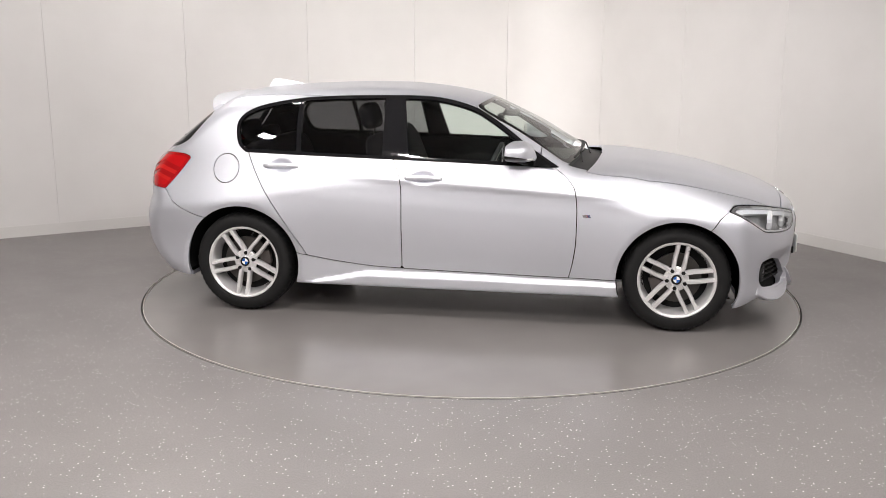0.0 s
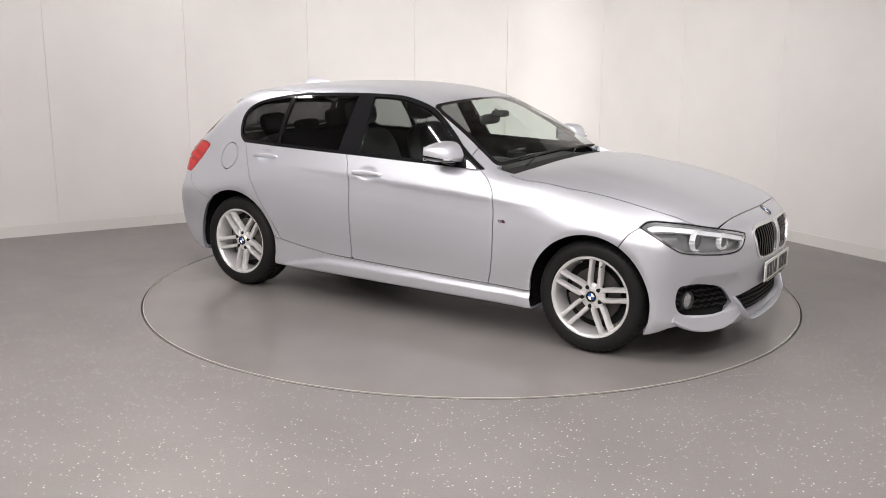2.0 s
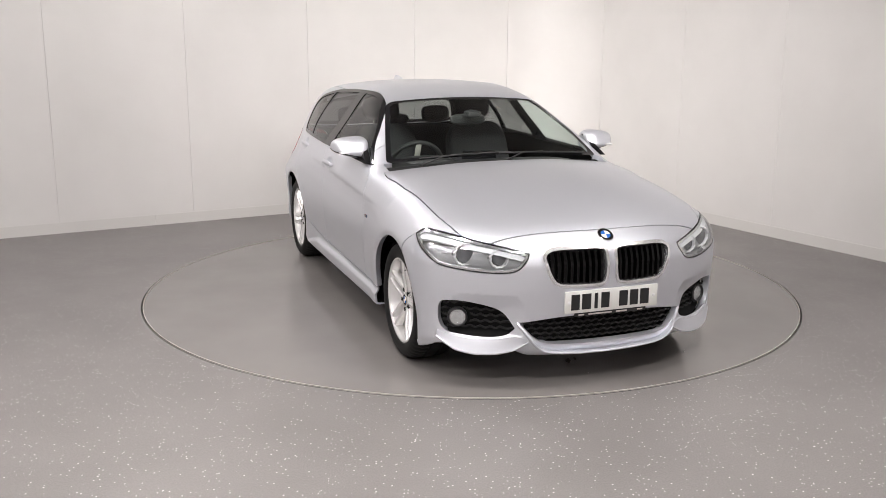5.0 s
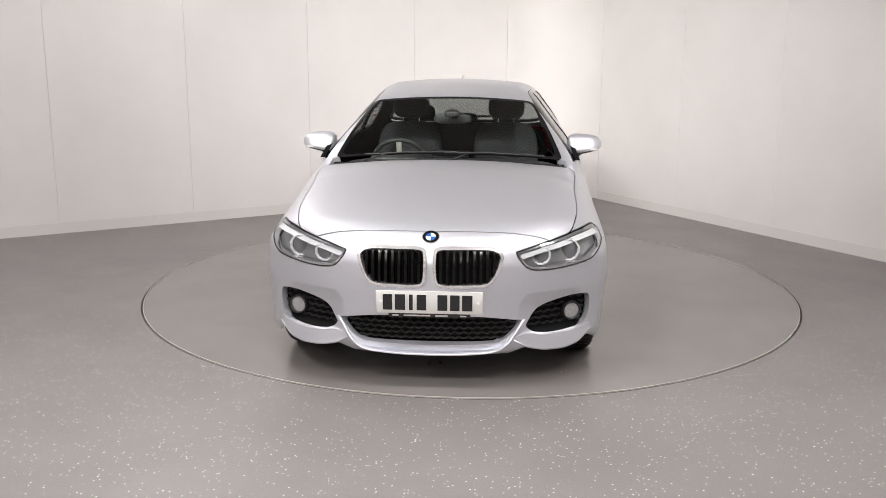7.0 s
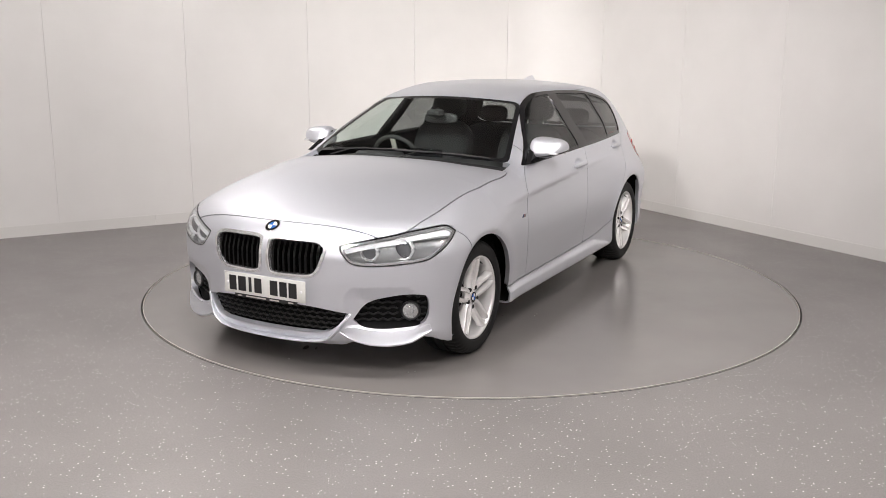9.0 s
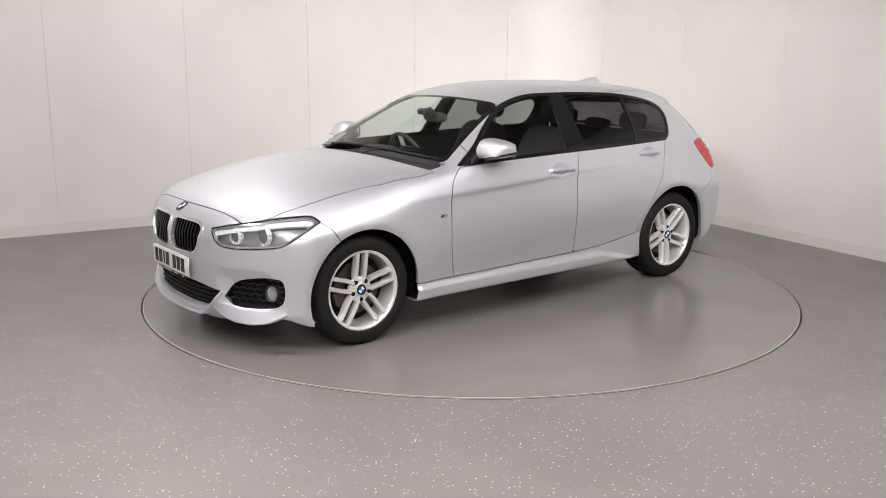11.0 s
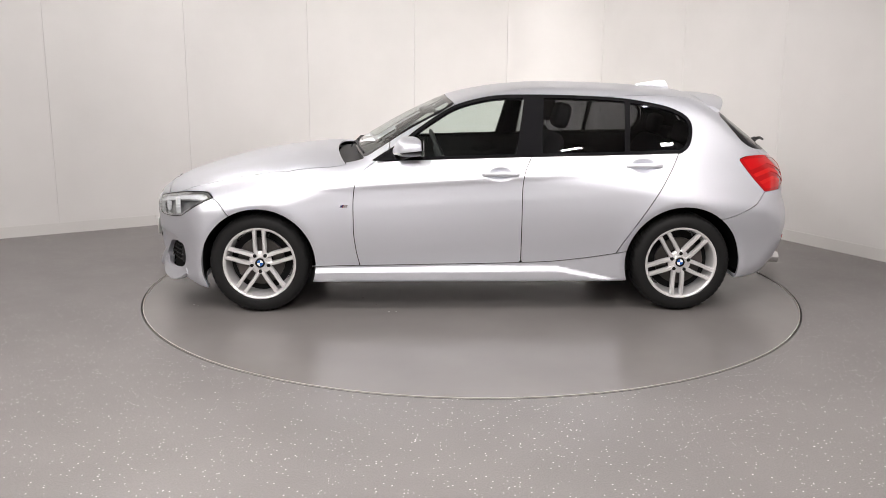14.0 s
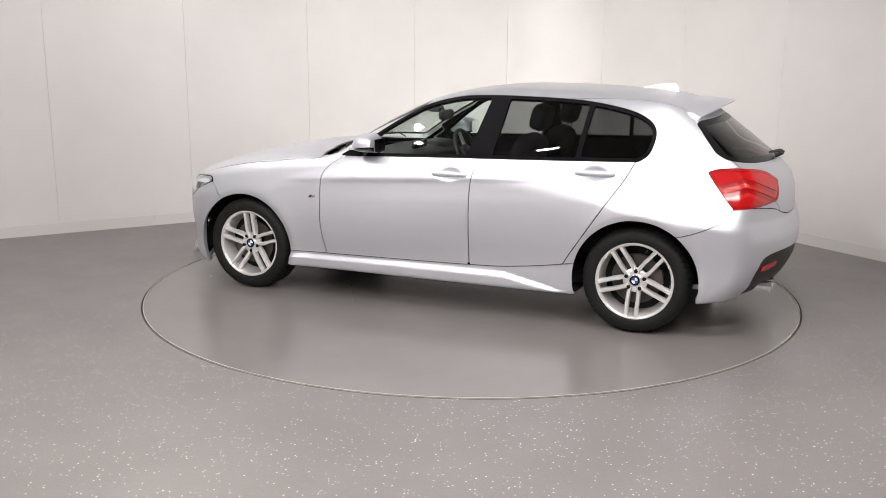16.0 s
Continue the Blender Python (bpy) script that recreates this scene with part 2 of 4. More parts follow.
def build_turntable():
    e = new("turntable")
    tagged(e, "round grey vinyl vehicle turntable let into the floor", "turntable")
    part("deck", lathe([(0.0001, -0.06), (DECK_R - 0.016, -0.06), (DECK_R - 0.016, -0.002), (DECK_R - 0.018, 0.0), (0.0001, 0.0)], 256, "z"), DECK, e)
    part("edge_trim", lathe([(DECK_R - 0.016, -0.05), (DECK_R - 0.016, 0.004), (DECK_R - 0.011, 0.004), (DECK_R - 0.011, -0.05)], 256, "z", closed=True), TRIM, e, "worn pale metal rim")
    return e


turntable = build_turntable()


# ---- the car's skin as one smooth field ----
def curve(xs, ys):
    """Monotone cubic through a few stations, flat beyond its ends."""
    xs, ys = np.array(xs, float), np.array(ys, float)
    h, d = np.diff(xs), np.diff(ys) / np.diff(xs)
    s = np.zeros(len(xs))
    s[0], s[-1] = d[0], d[-1]
    for i in range(1, len(xs) - 1):
        if d[i - 1] * d[i] > 0:
            w1, w2 = 2 * h[i] + h[i - 1], h[i] + 2 * h[i - 1]
            s[i] = (w1 + w2) / (w1 / d[i - 1] + w2 / d[i])

    def f(x):
        x = np.asarray(x, float)
        q = np.clip(x, xs[0], xs[-1])
        i = np.clip(np.searchsorted(xs, q) - 1, 0, len(xs) - 2)
        t = (q - xs[i]) / h[i]
        y = (ys[i] * (1 + 2 * t) * (1 - t) ** 2 + s[i] * h[i] * t * (1 - t) ** 2 + ys[i + 1] * t * t * (3 - 2 * t) + s[i + 1] * h[i] * t * t * (t - 1))
        return y + s[0] * np.minimum(x - xs[0], 0) + s[-1] * np.maximum(x - xs[-1], 0)
    return f


def smax(a, b, k):
    h = np.maximum(k - np.abs(a - b), 0) / k
    return np.maximum(a, b) + h * h * k * 0.25


def hump(v, width):
    return np.exp(-(v / width) ** 2)


HANDLES = ((-0.176, 0.890), (-1.082, 0.938))
AXLE_F, AXLE_R, AXLE_Z = 1.345, -1.345, 0.318
ARCH_F, ARCH_R = 0.358, 0.370

# centre line of bonnet, screen and roof
TOP_LINE = curve([-1.80, -1.63, -1.46, -1.27, -1.07, -0.68, -0.48, -0.28, -0.085, 0.113, 0.312, 0.513, 0.674, 0.78, 0.86, 0.95, 1.12, 1.33, 1.53, 1.74, 1.95, 2.07, 2.2],
                 [1.315, 1.352, 1.385, 1.405, 1.420, 1.432, 1.432, 1.420, 1.395, 1.352, 1.270, 1.170, 1.076, 1.018, 0.998, 1.000, 0.988, 0.962, 0.924, 0.868, 0.802, 0.757, 0.70])
CROWN = curve([-2.0, -0.4, 0.15, 0.5, 0.8, 1.1, 1.6, 2.1], [0.15, 0.115, 0.10, 0.08, 0.08, 0.03, 0.03, 0.04])
NOSE = curve([0.16, 0.20, 0.25, 0.32, 0.40, 0.52, 0.62, 0.68, 0.72, 0.757, 0.80], [2.04, 2.08, 2.103, 2.103, 2.108, 2.120, 2.120, 2.105, 2.088, 2.063, 2.015])
TAIL = curve([0.18, 0.26, 0.36, 0.46, 0.57, 0.66, 0.71, 0.80, 0.90, 0.965, 1.00, 1.235, 1.33], [2.02, 2.10, 2.172, 2.207, 2.210, 2.190, 2.172, 2.165, 2.135, 2.075, 2.035, 1.735, 1.60])
WIDTH = curve([-2.3, -2.0, -1.7, -1.345, -0.9, -0.3, 0.3, 0.8, 1.1, 1.345, 1.6, 2.1], [0.78, 0.830, 0.875, 0.896, 0.892, 0.888, 0.887, 0.887, 0.892, 0.893, 0.890, 0.882])
# inward set of the flank by height above the rising crease
FLANK = curve([-0.75, -0.66, -0.61, -0.56, -0.50, -0.38, -0.25, -0.16, -0.08, -0.035, 0.0, 0.02, 0.06, 0.11, 0.3], [0.048, 0.028, 0.028, 0.029, 0.026, 0.011, 0.003, 0.0055, 0.0125, 0.0150, 0.0055, 0.010, 0.028, 0.053, 0.20])
FLANK_PLAIN = curve([-0.75, -0.55, -0.38, -0.22, -0.08, 0.0, 0.06, 0.11, 0.3], [0.045, 0.026, 0.010, 0.0, 0.004, 0.013, 0.032, 0.055, 0.20])
CABIN = curve([-2.3, -1.9, -1.6, -1.3, -0.8, -0.3, 0.3, 0.7, 1.1], [0.63, 0.685, 0.745, 0.790, 0.823, 0.834, 0.826, 0.806, 0.78])


def crease_z(x):
    return 0.862 - 0.055 * x


def skin(p):
    """Below zero inside the body, zero on its skin."""
    x, y, z = p[:, 0], np.abs(p[:, 1]), p[:, 2]
    bend = 0.20 * np.exp(-((x - 0.45) / 0.75) ** 2)
    xe = x + bend * y * y
    slope = (TOP_LINE(xe + 0.01) - TOP_LINE(xe - 0.01)) / 0.02
    top = (z - TOP_LINE(xe) + CROWN(x) * y * y + 0.20 * np.clip((x - 0.75) / 0.4, 0, 1) * y ** 4) / np.sqrt(1 + slope ** 2)
    # bonnet: raised centre between two soft folds
    top = top + 0.007 * hump(y - 0.50, 0.10) * np.clip((x - 0.7) / 0.5, 0, 1) * np.clip((2.05 - x) / 0.4, 0, 1)
    fade = np.clip((1.2 - x) / 0.35, 0, 1)
    fade = fade * fade * (3 - 2 * fade)
    flank = y - WIDTH(x) + fade * FLANK(z - crease_z(x)) + (1 - fade) * FLANK_PLAIN(z - crease_z(x))
    for ax, rad in ((AXLE_F, ARCH_F), (AXLE_R, ARCH_R)):
        rr = np.hypot(x - ax, z - AXLE_Z)
        flank = flank - 0.007 * hump(rr - rad - 0.03, 0.075) + 0.006 * np.clip((rad + 0.028 - rr) / 0.03, 0, 1.2)
    edge = 0.290 - 0.090 * np.clip((-0.55 - x) / 0.42, 0, 1) - 0.010 * np.clip((x - 0.2) / 0.8, 0, 1)
    step = np.clip((edge + 0.016 - z) / 0.034, 0, 1)
    flank = flank - 0.020 * step * step * (3 - 2 * step) * np.clip((1.08 - np.abs(x)) / 0.06, 0, 1)
    dz_ = z - 0.985
    cabin = (y - CABIN(x) + 0.36 * dz_ + 0.42 * dz_ * np.abs(dz_)) / 1.127
    side = smax(flank, cabin, 0.022)
    # hollows: fog lamp pockets and door handle bowls
    dy, dz = np.maximum(np.abs(y - 0.600) - 0.085, 0), np.maximum(np.maximum(z - 0.41, (0.29 - z) * 2.6), 0)
    pocket = np.clip(1 - np.hypot(dy, dz) / 0.080, 0, 1)
    # centre lip standing proud below the intake
    lip = np.clip((0.240 - z) / 0.028, 0, 1) * np.clip((0.385 + 0.9 * (0.20 - z) - y) / 0.03, 0, 1)
    nose = x - NOSE(z) + 0.52 * y ** 2.6 + (0.032 * pocket * (x > 1.2)) - 0.006 * lip
    for hx, hz in HANDLES:
        bowl = ((x - hx) / 0.066) ** 2 + ((z - hz) / 0.036) ** 2
        side = side + 0.017 * np.exp(-bowl * bowl)
    tail_slope = (TAIL(z + 0.01) - TAIL(z - 0.01)) / 0.02
    tail = (-x - TAIL(z) + 0.40 * y ** 2.4) / np.sqrt(1 + np.minimum(tail_slope ** 2, 2.0))
    f = smax(side, top, 0.085)
    f = smax(f, nose, 0.07)
    f = smax(f, tail, 0.06)
    sill = 0.205 + 0.0 * x
    low = np.where(x > 1.2, 0.155 + 0.04 * np.clip((2.03 - x) / 0.25, 0, 1) * np.clip((0.85 - y) / 0.1, 0, 1) + 0.030 * np.clip((y - 0.40) / 0.06, 0, 1) * np.clip((0.85 - y) / 0.05, 0, 1), np.where(x < -1.3, 0.205 + 0.05 * np.clip((-1.6 - x) / 0.5, 0, 1), sill))
    return smax(f, low - z, 0.02)


def slope_of(p, e=0.0008):
    g = np.stack([skin(p + e * d) - skin(p - e * d) for d in np.eye(3)], 1)
    return g / (np.linalg.norm(g, axis=1, keepdims=True) + 1e-12), g / (2 * e)


def settle(p, rounds=6):
    for _ in range(rounds):
        n, g = slope_of(p)
        p = p - (skin(p) / np.maximum((g * g).sum(1), 0.2))[:, None] * g
    return p


def surface(step=0.02):
    """Quads over the zero of the field, one point a cell."""
    xs = np.arange(-2.30, 2.22, step)
    half = int(0.95 / step)
    ys = np.arange(-0.5 - half, half + 1.5) * step
    zs = np.arange(0.12, 1.50, step)
    gx, gy, gz = np.meshgrid(xs, ys, zs, indexing="ij")
    v = skin(np.stack([gx.ravel(), gy.ravel(), gz.ravel()], 1)).reshape(gx.shape)
    inside = v < 0
    nx, ny, nz = (k - 1 for k in v.shape)
    total, count = np.zeros((nx, ny, nz, 3)), np.zeros((nx, ny, nz))
    corner = [(i, j, k) for i in (0, 1) for j in (0, 1) for k in (0, 1)]

    def cut(a, o):
        return a[o[0]:o[0] + nx, o[1]:o[1] + ny, o[2]:o[2] + nz]
    for a in corner:
        for axis in range(3):
            if a[axis]:
                continue
            b = tuple(1 if i == axis else a[i] for i in range(3))
            va, vb = cut(v, a), cut(v, b)
            hit = (va < 0) != (vb < 0)
            t = np.where(hit, va / np.where(hit, va - vb, 1), 0)
            for i in range(3):
                total[..., i] += hit * (a[i] + (t if i == axis else 0))
            count += hit
    live = count > 0
    index = -np.ones(live.shape, int)
    index[live] = np.arange(live.sum())
    cell = np.argwhere(live)
    pts = (cell + total[live] / count[live][:, None]) * step + np.array([xs[0], ys[0], zs[0]])
    quads = []
    for axis in range(3):
        o = [0, 0, 0]
        o[axis] = 1
        a = inside[:v.shape[0] - o[0], :v.shape[1] - o[1], :v.shape[2] - o[2]]
        b = inside[o[0]:, o[1]:, o[2]:]
        e = np.argwhere(a != b)
        flip = a[tuple(e.T)]
        u, w = [i for i in range(3) if i != axis]
        ok = (e[:, u] > 0) & (e[:, w] > 0) & (e[:, u] < live.shape[u]) & (e[:, w] < live.shape[w]) & (e[:, axis] < live.shape[axis])
        e, flip = e[ok], flip[ok]
        ring = []
        for du, dw in ((1, 1), (0, 1), (0, 0), (1, 0)):
            c = e.copy()
            c[:, u] -= du
            c[:, w] -= dw
            ring.append(index[tuple(c.T)])
        q = np.stack(ring, 1)
        turn = flip if axis != 1 else ~flip
        q[~turn] = q[~turn][:, ::-1]
        quads.append(q)
    quads = np.concatenate(quads)
    pts = settle(pts)
    return pts, [tuple(q) for q in quads]


def clip(mesh, field, level=0.0):
    """The piece of a mesh where field(points) < level, cut exactly along it."""
    pts, faces = mesh
    if not faces:
        return mesh
    g = field(pts) - level
    verts, extra, made, out = pts, [], {}, []
    n = len(pts)
    inside = g < 0

    def cross(a, b):
        key = (a, b) if a < b else (b, a)
        if key not in made:
            t = g[key[0]] / (g[key[0]] - g[key[1]])
            made[key] = n + len(extra)
            extra.append(pts[key[0]] + t * (pts[key[1]] - pts[key[0]]))
        return made[key]
    for f in faces:
        s = [inside[i] for i in f]
        if all(s):
            out.append(f)
        elif any(s):
            poly = []
            for i, a in enumerate(f):
                b = f[(i + 1) % len(f)]
                if inside[a]:
                    poly.append(a)
                if inside[a] != inside[b]:
                    poly.append(cross(a, b))
            if len(poly) >= 3:
                out.append(tuple(poly))
    every = np.concatenate([verts, np.array(extra)]) if extra else verts
    used = np.unique(np.fromiter((i for f in out for i in f), int)) if out else np.array([], int)
    back = -np.ones(len(every), int)
    back[used] = np.arange(len(used))
    return every[used], [tuple(back[i] for i in f) for f in out]


def outside(mesh, field, level=0.0):
    return clip(mesh, lambda p: -field(p), -level)


def keep(mesh, test):
    """Faces whose middle passes the test."""
    pts, faces = mesh
    mids = np.array([pts[list(f)].mean(0) for f in faces])
    ok = test(mids)
    out = [f for f, k in zip(faces, ok) if k]
    used = np.unique(np.fromiter((i for f in out for i in f), int)) if out else np.array([], int)
    back = -np.ones(len(pts), int)
    back[used] = np.arange(len(used))
    return pts[used], [tuple(back[i] for i in f) for f in out]


def loop(points, rounds=6, sharp=()):
    """Closed smooth outline through a few points; sharp ones stay corners."""
    p = [np.array(q, float) for q in points]
    n, out = len(p), []
    for i in range(n):
        a, b, c, d = p[i - 1], p[i], p[(i + 1) % n], p[(i + 2) % n]
        m1 = (c - b) if i in sharp else (c - a) / 2
        m2 = (c - b) if (i + 1) % n in sharp else (d - b) / 2
        for k in range(rounds):
            t = k / rounds
            out.append(b * (1 + 2 * t) * (1 - t) ** 2 + m1 * t * (1 - t) ** 2 + c * t * t * (3 - 2 * t) + m2 * t * t * (t - 1))
    return np.array(out)


def distance(outline):
    """Signed distance to a closed outline in a plane, below zero inside."""
    a = outline
    b = np.roll(a, -1, 0)

    def f(q):
        best = np.full(len(q), 1e9)
        odd = np.zeros(len(q), bool)
        lo, hi = a.min(0) - 0.1, a.max(0) + 0.1
        near = ((q > lo) & (q < hi)).all(1)
        w = q[near]
        d2, s = np.full(len(w), 1e9), np.zeros(len(w), bool)
        for s0, s1 in zip(a, b):
            e = s1 - s0
            t = np.clip(((w - s0) @ e) / (e @ e + 1e-12), 0, 1)
            d2 = np.minimum(d2, ((w - s0 - t[:, None] * e) ** 2).sum(1))
            over = (s0[1] > w[:, 1]) != (s1[1] > w[:, 1])
            with np.errstate(divide="ignore", invalid="ignore"):
                xx = s0[0] + (w[:, 1] - s0[1]) * e[0] / (e[1] if abs(e[1]) > 1e-12 else 1e-12)
            s ^= over & (w[:, 0] < xx)
        best[near] = np.where(s, -1, 1) * np.sqrt(d2)
        best[~near] = 0.1
        return best
    return f


def flank_field(outline):
    """Outline in the side view, on both sides of the car."""
    d = distance(outline)

    def f(p):
        return np.where(np.abs(p[:, 1]) > 0.3, d(np.stack([p[:, 0], p[:, 2]], 1)), 0.1)
    return f


def front_field(outline, far=1.2):
    """Outline in the front view (width, height); only ahead of far."""
    d = distance(outline)

    def f(p):
        return np.where(p[:, 0] > far, d(np.stack([np.abs(p[:, 1]), p[:, 2]], 1)), 0.1)
    return f


def rear_field(outline, far=-1.2):
    d = distance(outline)

    def f(p):
        return np.where(p[:, 0] < far, d(np.stack([np.abs(p[:, 1]), p[:, 2]], 1)), 0.1)
    return f


GAP = 0.0030


def shell(name, mesh, mat, parent, label="", depth=0.010, push=0.0, fold=True):
    """A panel of the skin with its edges folded in."""
    pts, faces = mesh
    if not faces:
        return None
    nrm, _ = slope_of(pts)
    pts = pts - push * nrm
    seen = {}
    for f in faces:
        for a, b in zip(f, f[1:] + f[:1]):
            seen[(a, b)] = seen.get((a, b), 0) + 1
    rim = [e for e in seen if (e[1], e[0]) not in seen] if fold else []
    verts, normals, out = [pts], [nrm], list(faces)
    n = len(pts)
    if rim:
        ids = sorted({i for e in rim for i in e})
        where = {v: i for i, v in enumerate(ids)}
        way = np.zeros((len(ids), 3))
        for a, b in rim:
            c = np.cross(pts[b] - pts[a], nrm[a])
            way[where[a]] += c
            way[where[b]] += c
        way /= np.linalg.norm(way, axis=1, keepdims=True) + 1e-9
        m = len(ids)
        verts += [pts[ids], pts[ids] - depth * nrm[ids]]
        normals += [way, way]
        for a, b in rim:
            out.append((n + where[b], n + where[a], n + m + where[a], n + m + where[b]))
    return meshed(name, np.concatenate(verts), out, mat, parent, label, np.concatenate(normals))


def sides(mesh):
    """Its left and right pieces."""
    return keep(mesh, lambda m: m[:, 1] > 0), keep(mesh, lambda m: m[:, 1] < 0)


# ---- the car ----
car = new("car")
tagged(car, "silver five-door hatchback with tinted rear windows on alloy wheels", "car")

DLO = loop([(0.635, 0.966), (0.45, 1.080), (0.34, 1.159), (0.20, 1.249), (0.09, 1.304), (-0.083, 1.349), (-0.26, 1.366), (-0.61, 1.366), (-0.96, 1.350),
            (-1.21, 1.311), (-1.333, 1.268), (-1.395, 1.215), (-1.407, 1.148), (-1.381, 1.060), (-1.325, 1.014), (-0.26, 0.992)], 8, sharp=(0, 14, 15))
in_dlo = flank_field(DLO)


def screen_x(p):
    y = np.abs(p[:, 1])
    return p[:, 0] + 0.20 * np.exp(-((p[:, 0] - 0.45) / 0.75) ** 2) * y * y


def in_screen(p):
    """Windscreen: between its foot and head and the two posts."""
    xe, y = screen_x(p), np.abs(p[:, 1])
    post = y - (0.712 - (0.76 - xe) * 0.273)
    area = smax(smax(xe - 0.775, 0.152 - xe, 0.03), post, 0.05)
    return np.where(p[:, 2] > 0.9, area, 0.1)


def in_cowl(p):
    """Black trough between bonnet and windscreen."""
    xe, y = screen_x(p), np.abs(p[:, 1])
    area = np.maximum(np.maximum(xe - 0.885, 0.775 - xe), y - 0.73)
    return np.where(p[:, 2] > 0.9, area, 0.1)


BONNET_Y = curve([0.66, 0.72, 0.80, 0.90, 1.0, 1.3, 1.57, 1.80, 1.90, 2.0], [0.66, 0.725, 0.762, 0.772, 0.765, 0.742, 0.737, 0.704, 0.655, 0.58])


def in_bonnet(p):
    x, y = p[:, 0], np.abs(p[:, 1])
    area = np.maximum(np.maximum(x - 2.003 + 0.16 * y * y, 0.885 - screen_x(p)), y - BONNET_Y(x))
    return np.where((p[:, 2] > 0.68), area, 0.1)


def oblique_field(outline, turn, limit):
    """Outline seen from a front (turn -1) or rear (turn 1) corner: across, height."""
    d = distance(outline)

    def f(p):
        u = (np.abs(p[:, 1]) + turn * p[:, 0]) / math.sqrt(2)
        return np.where(p[:, 0] * -turn > limit, d(np.stack([u, p[:, 2]], 1)), 0.1)
    return f


def corner(points, turn):
    return [((y + turn * x) / math.sqrt(2), z) for x, y, z in points]


HEADLIGHT = loop(corner([(2.049, 0.416, 0.693), (1.988, 0.521, 0.720), (1.902, 0.632, 0.744), (1.80, 0.729, 0.766), (1.68, 0.82, 0.774), (1.63, 0.862, 0.742),
                         (1.72, 0.854, 0.690), (1.80, 0.817, 0.637), (1.85, 0.768, 0.612), (1.98, 0.603, 0.594), (2.04, 0.485, 0.604), (2.055, 0.430, 0.657)], -1), 6, sharp=(0, 5))
TAILLIGHT = loop(corner([(-1.735, 0.752, 0.972), (-1.812, 0.724, 0.993), (-1.927, 0.635, 0.990), (-2.024, 0.50, 0.965), (-2.078, 0.427, 0.916), (-2.095, 0.500, 0.812),
                         (-2.06, 0.594, 0.793), (-1.905, 0.817, 0.772), (-1.827, 0.79, 0.865)], 1), 6, sharp=(0, 4, 7))
KIDNEY = loop([(0.045, 0.708), (0.17, 0.712), (0.30, 0.708), (0.345, 0.682), (0.342, 0.64), (0.312, 0.568), (0.27, 0.535), (0.17, 0.529), (0.06, 0.530), (0.027, 0.560), (0.023, 0.675)], 6)
INTAKE = loop([(0.0, 0.376), (0.25, 0.373), (0.455, 0.346), (0.385, 0.268), (0.315, 0.238), (0.15, 0.230), (0.0, 0.228), (-0.2, 0.23), (-0.2, 0.375)], 6, sharp=(2, 7, 8))
FOG = loop([(0.468, 0.312), (0.53, 0.398), (0.655, 0.437), (0.765, 0.444), (0.795, 0.42), (0.795, 0.34), (0.770, 0.290), (0.70, 0.272), (0.587, 0.268), (0.505, 0.280)], 6, sharp=(0,))
REAR_GLASS = loop([(0.0, 1.258), (0.40, 1.252), (0.565, 1.240), (0.618, 1.19), (0.655, 1.12), (0.672, 1.06), (0.635, 1.028), (0.45, 1.010), (0.0, 1.0),
                   (-0.3, 1.0), (-0.3, 1.25)], 6, sharp=(9, 10))
DIFFUSER = loop([(0.0, 0.50), (0.40, 0.51), (0.60, 0.505), (0.69, 0.478), (0.72, 0.40), (0.70, 0.32), (0.64, 0.235), (0.0, 0.215), (-0.2, 0.2), (-0.2, 0.5)], 6, sharp=(7, 8, 9))
in_headlight = oblique_field(HEADLIGHT, -1, 1.3)
in_taillight = oblique_field(TAILLIGHT, 1, 1.5)
kidney_field = front_field(KIDNEY)


def in_kidney(p):
    return kidney_field(p) - 0.007


in_intake = front_field(INTAKE, 1.8)
in_fog = front_field(FOG, 1.6)
in_rear_glass = rear_field(REAR_GLASS, -1.5)
in_diffuser = rear_field(DIFFUSER, -1.8)


def in_arch(p):
    rf = np.hypot(p[:, 0] - AXLE_F, p[:, 2] - AXLE_Z) - ARCH_F
    rr = np.hypot(p[:, 0] - AXLE_R, p[:, 2] - AXLE_Z) - ARCH_R
    return np.where(np.abs(p[:, 1]) > 0.45, np.minimum(rf, rr), 0.1)


GAP_A = curve([0.20, 0.30, 0.41, 0.556, 0.70, 0.837, 0.90, 0.959, 1.02], [0.690, 0.707, 0.731, 0.746, 0.746, 0.731, 0.690, 0.615, 0.52])
GAP_B = curve([0.2, 0.324, 0.712, 0.80, 0.89, 0.995], [-0.311, -0.311, -0.311, -0.313, -0.325, -0.368])
GAP_C = curve([0.2, 0.394, 0.54, 0.738, 0.933, 1.01], [-0.84, -0.92, -1.013, -1.143, -1.268, -1.305])
SILL_Z = curve([-1.0, -0.949, -0.70, -0.453, 0.443, 0.976], [0.404, 0.394, 0.355, 0.332, 0.314, 0.307])
BUMPER_F = curve([0.1, 0.5, 0.645, 0.735, 0.768, 0.80, 0.9], [1.40, 1.43, 1.53, 1.612, 1.80, 1.88, 1.95])
BUMPER_R = curve([-2.3, -2.15, -2.07, -1.9, -1.8, -1.6, -1.3], [0.70, 0.705, 0.76, 0.785, 0.695, 0.612, 0.56])


def both_flanks(p, area):
    return np.where(np.abs(p[:, 1]) > 0.5, area, 0.1)


def door_top(p):
    return p[:, 2] - (0.992 - 0.030 * p[:, 0])


def in_front_door(p):
    x, z = p[:, 0], p[:, 2]
    return both_flanks(p, np.maximum.reduce([x - GAP_A(z), GAP_B(z) - x, SILL_Z(x) - z, door_top(p)]))


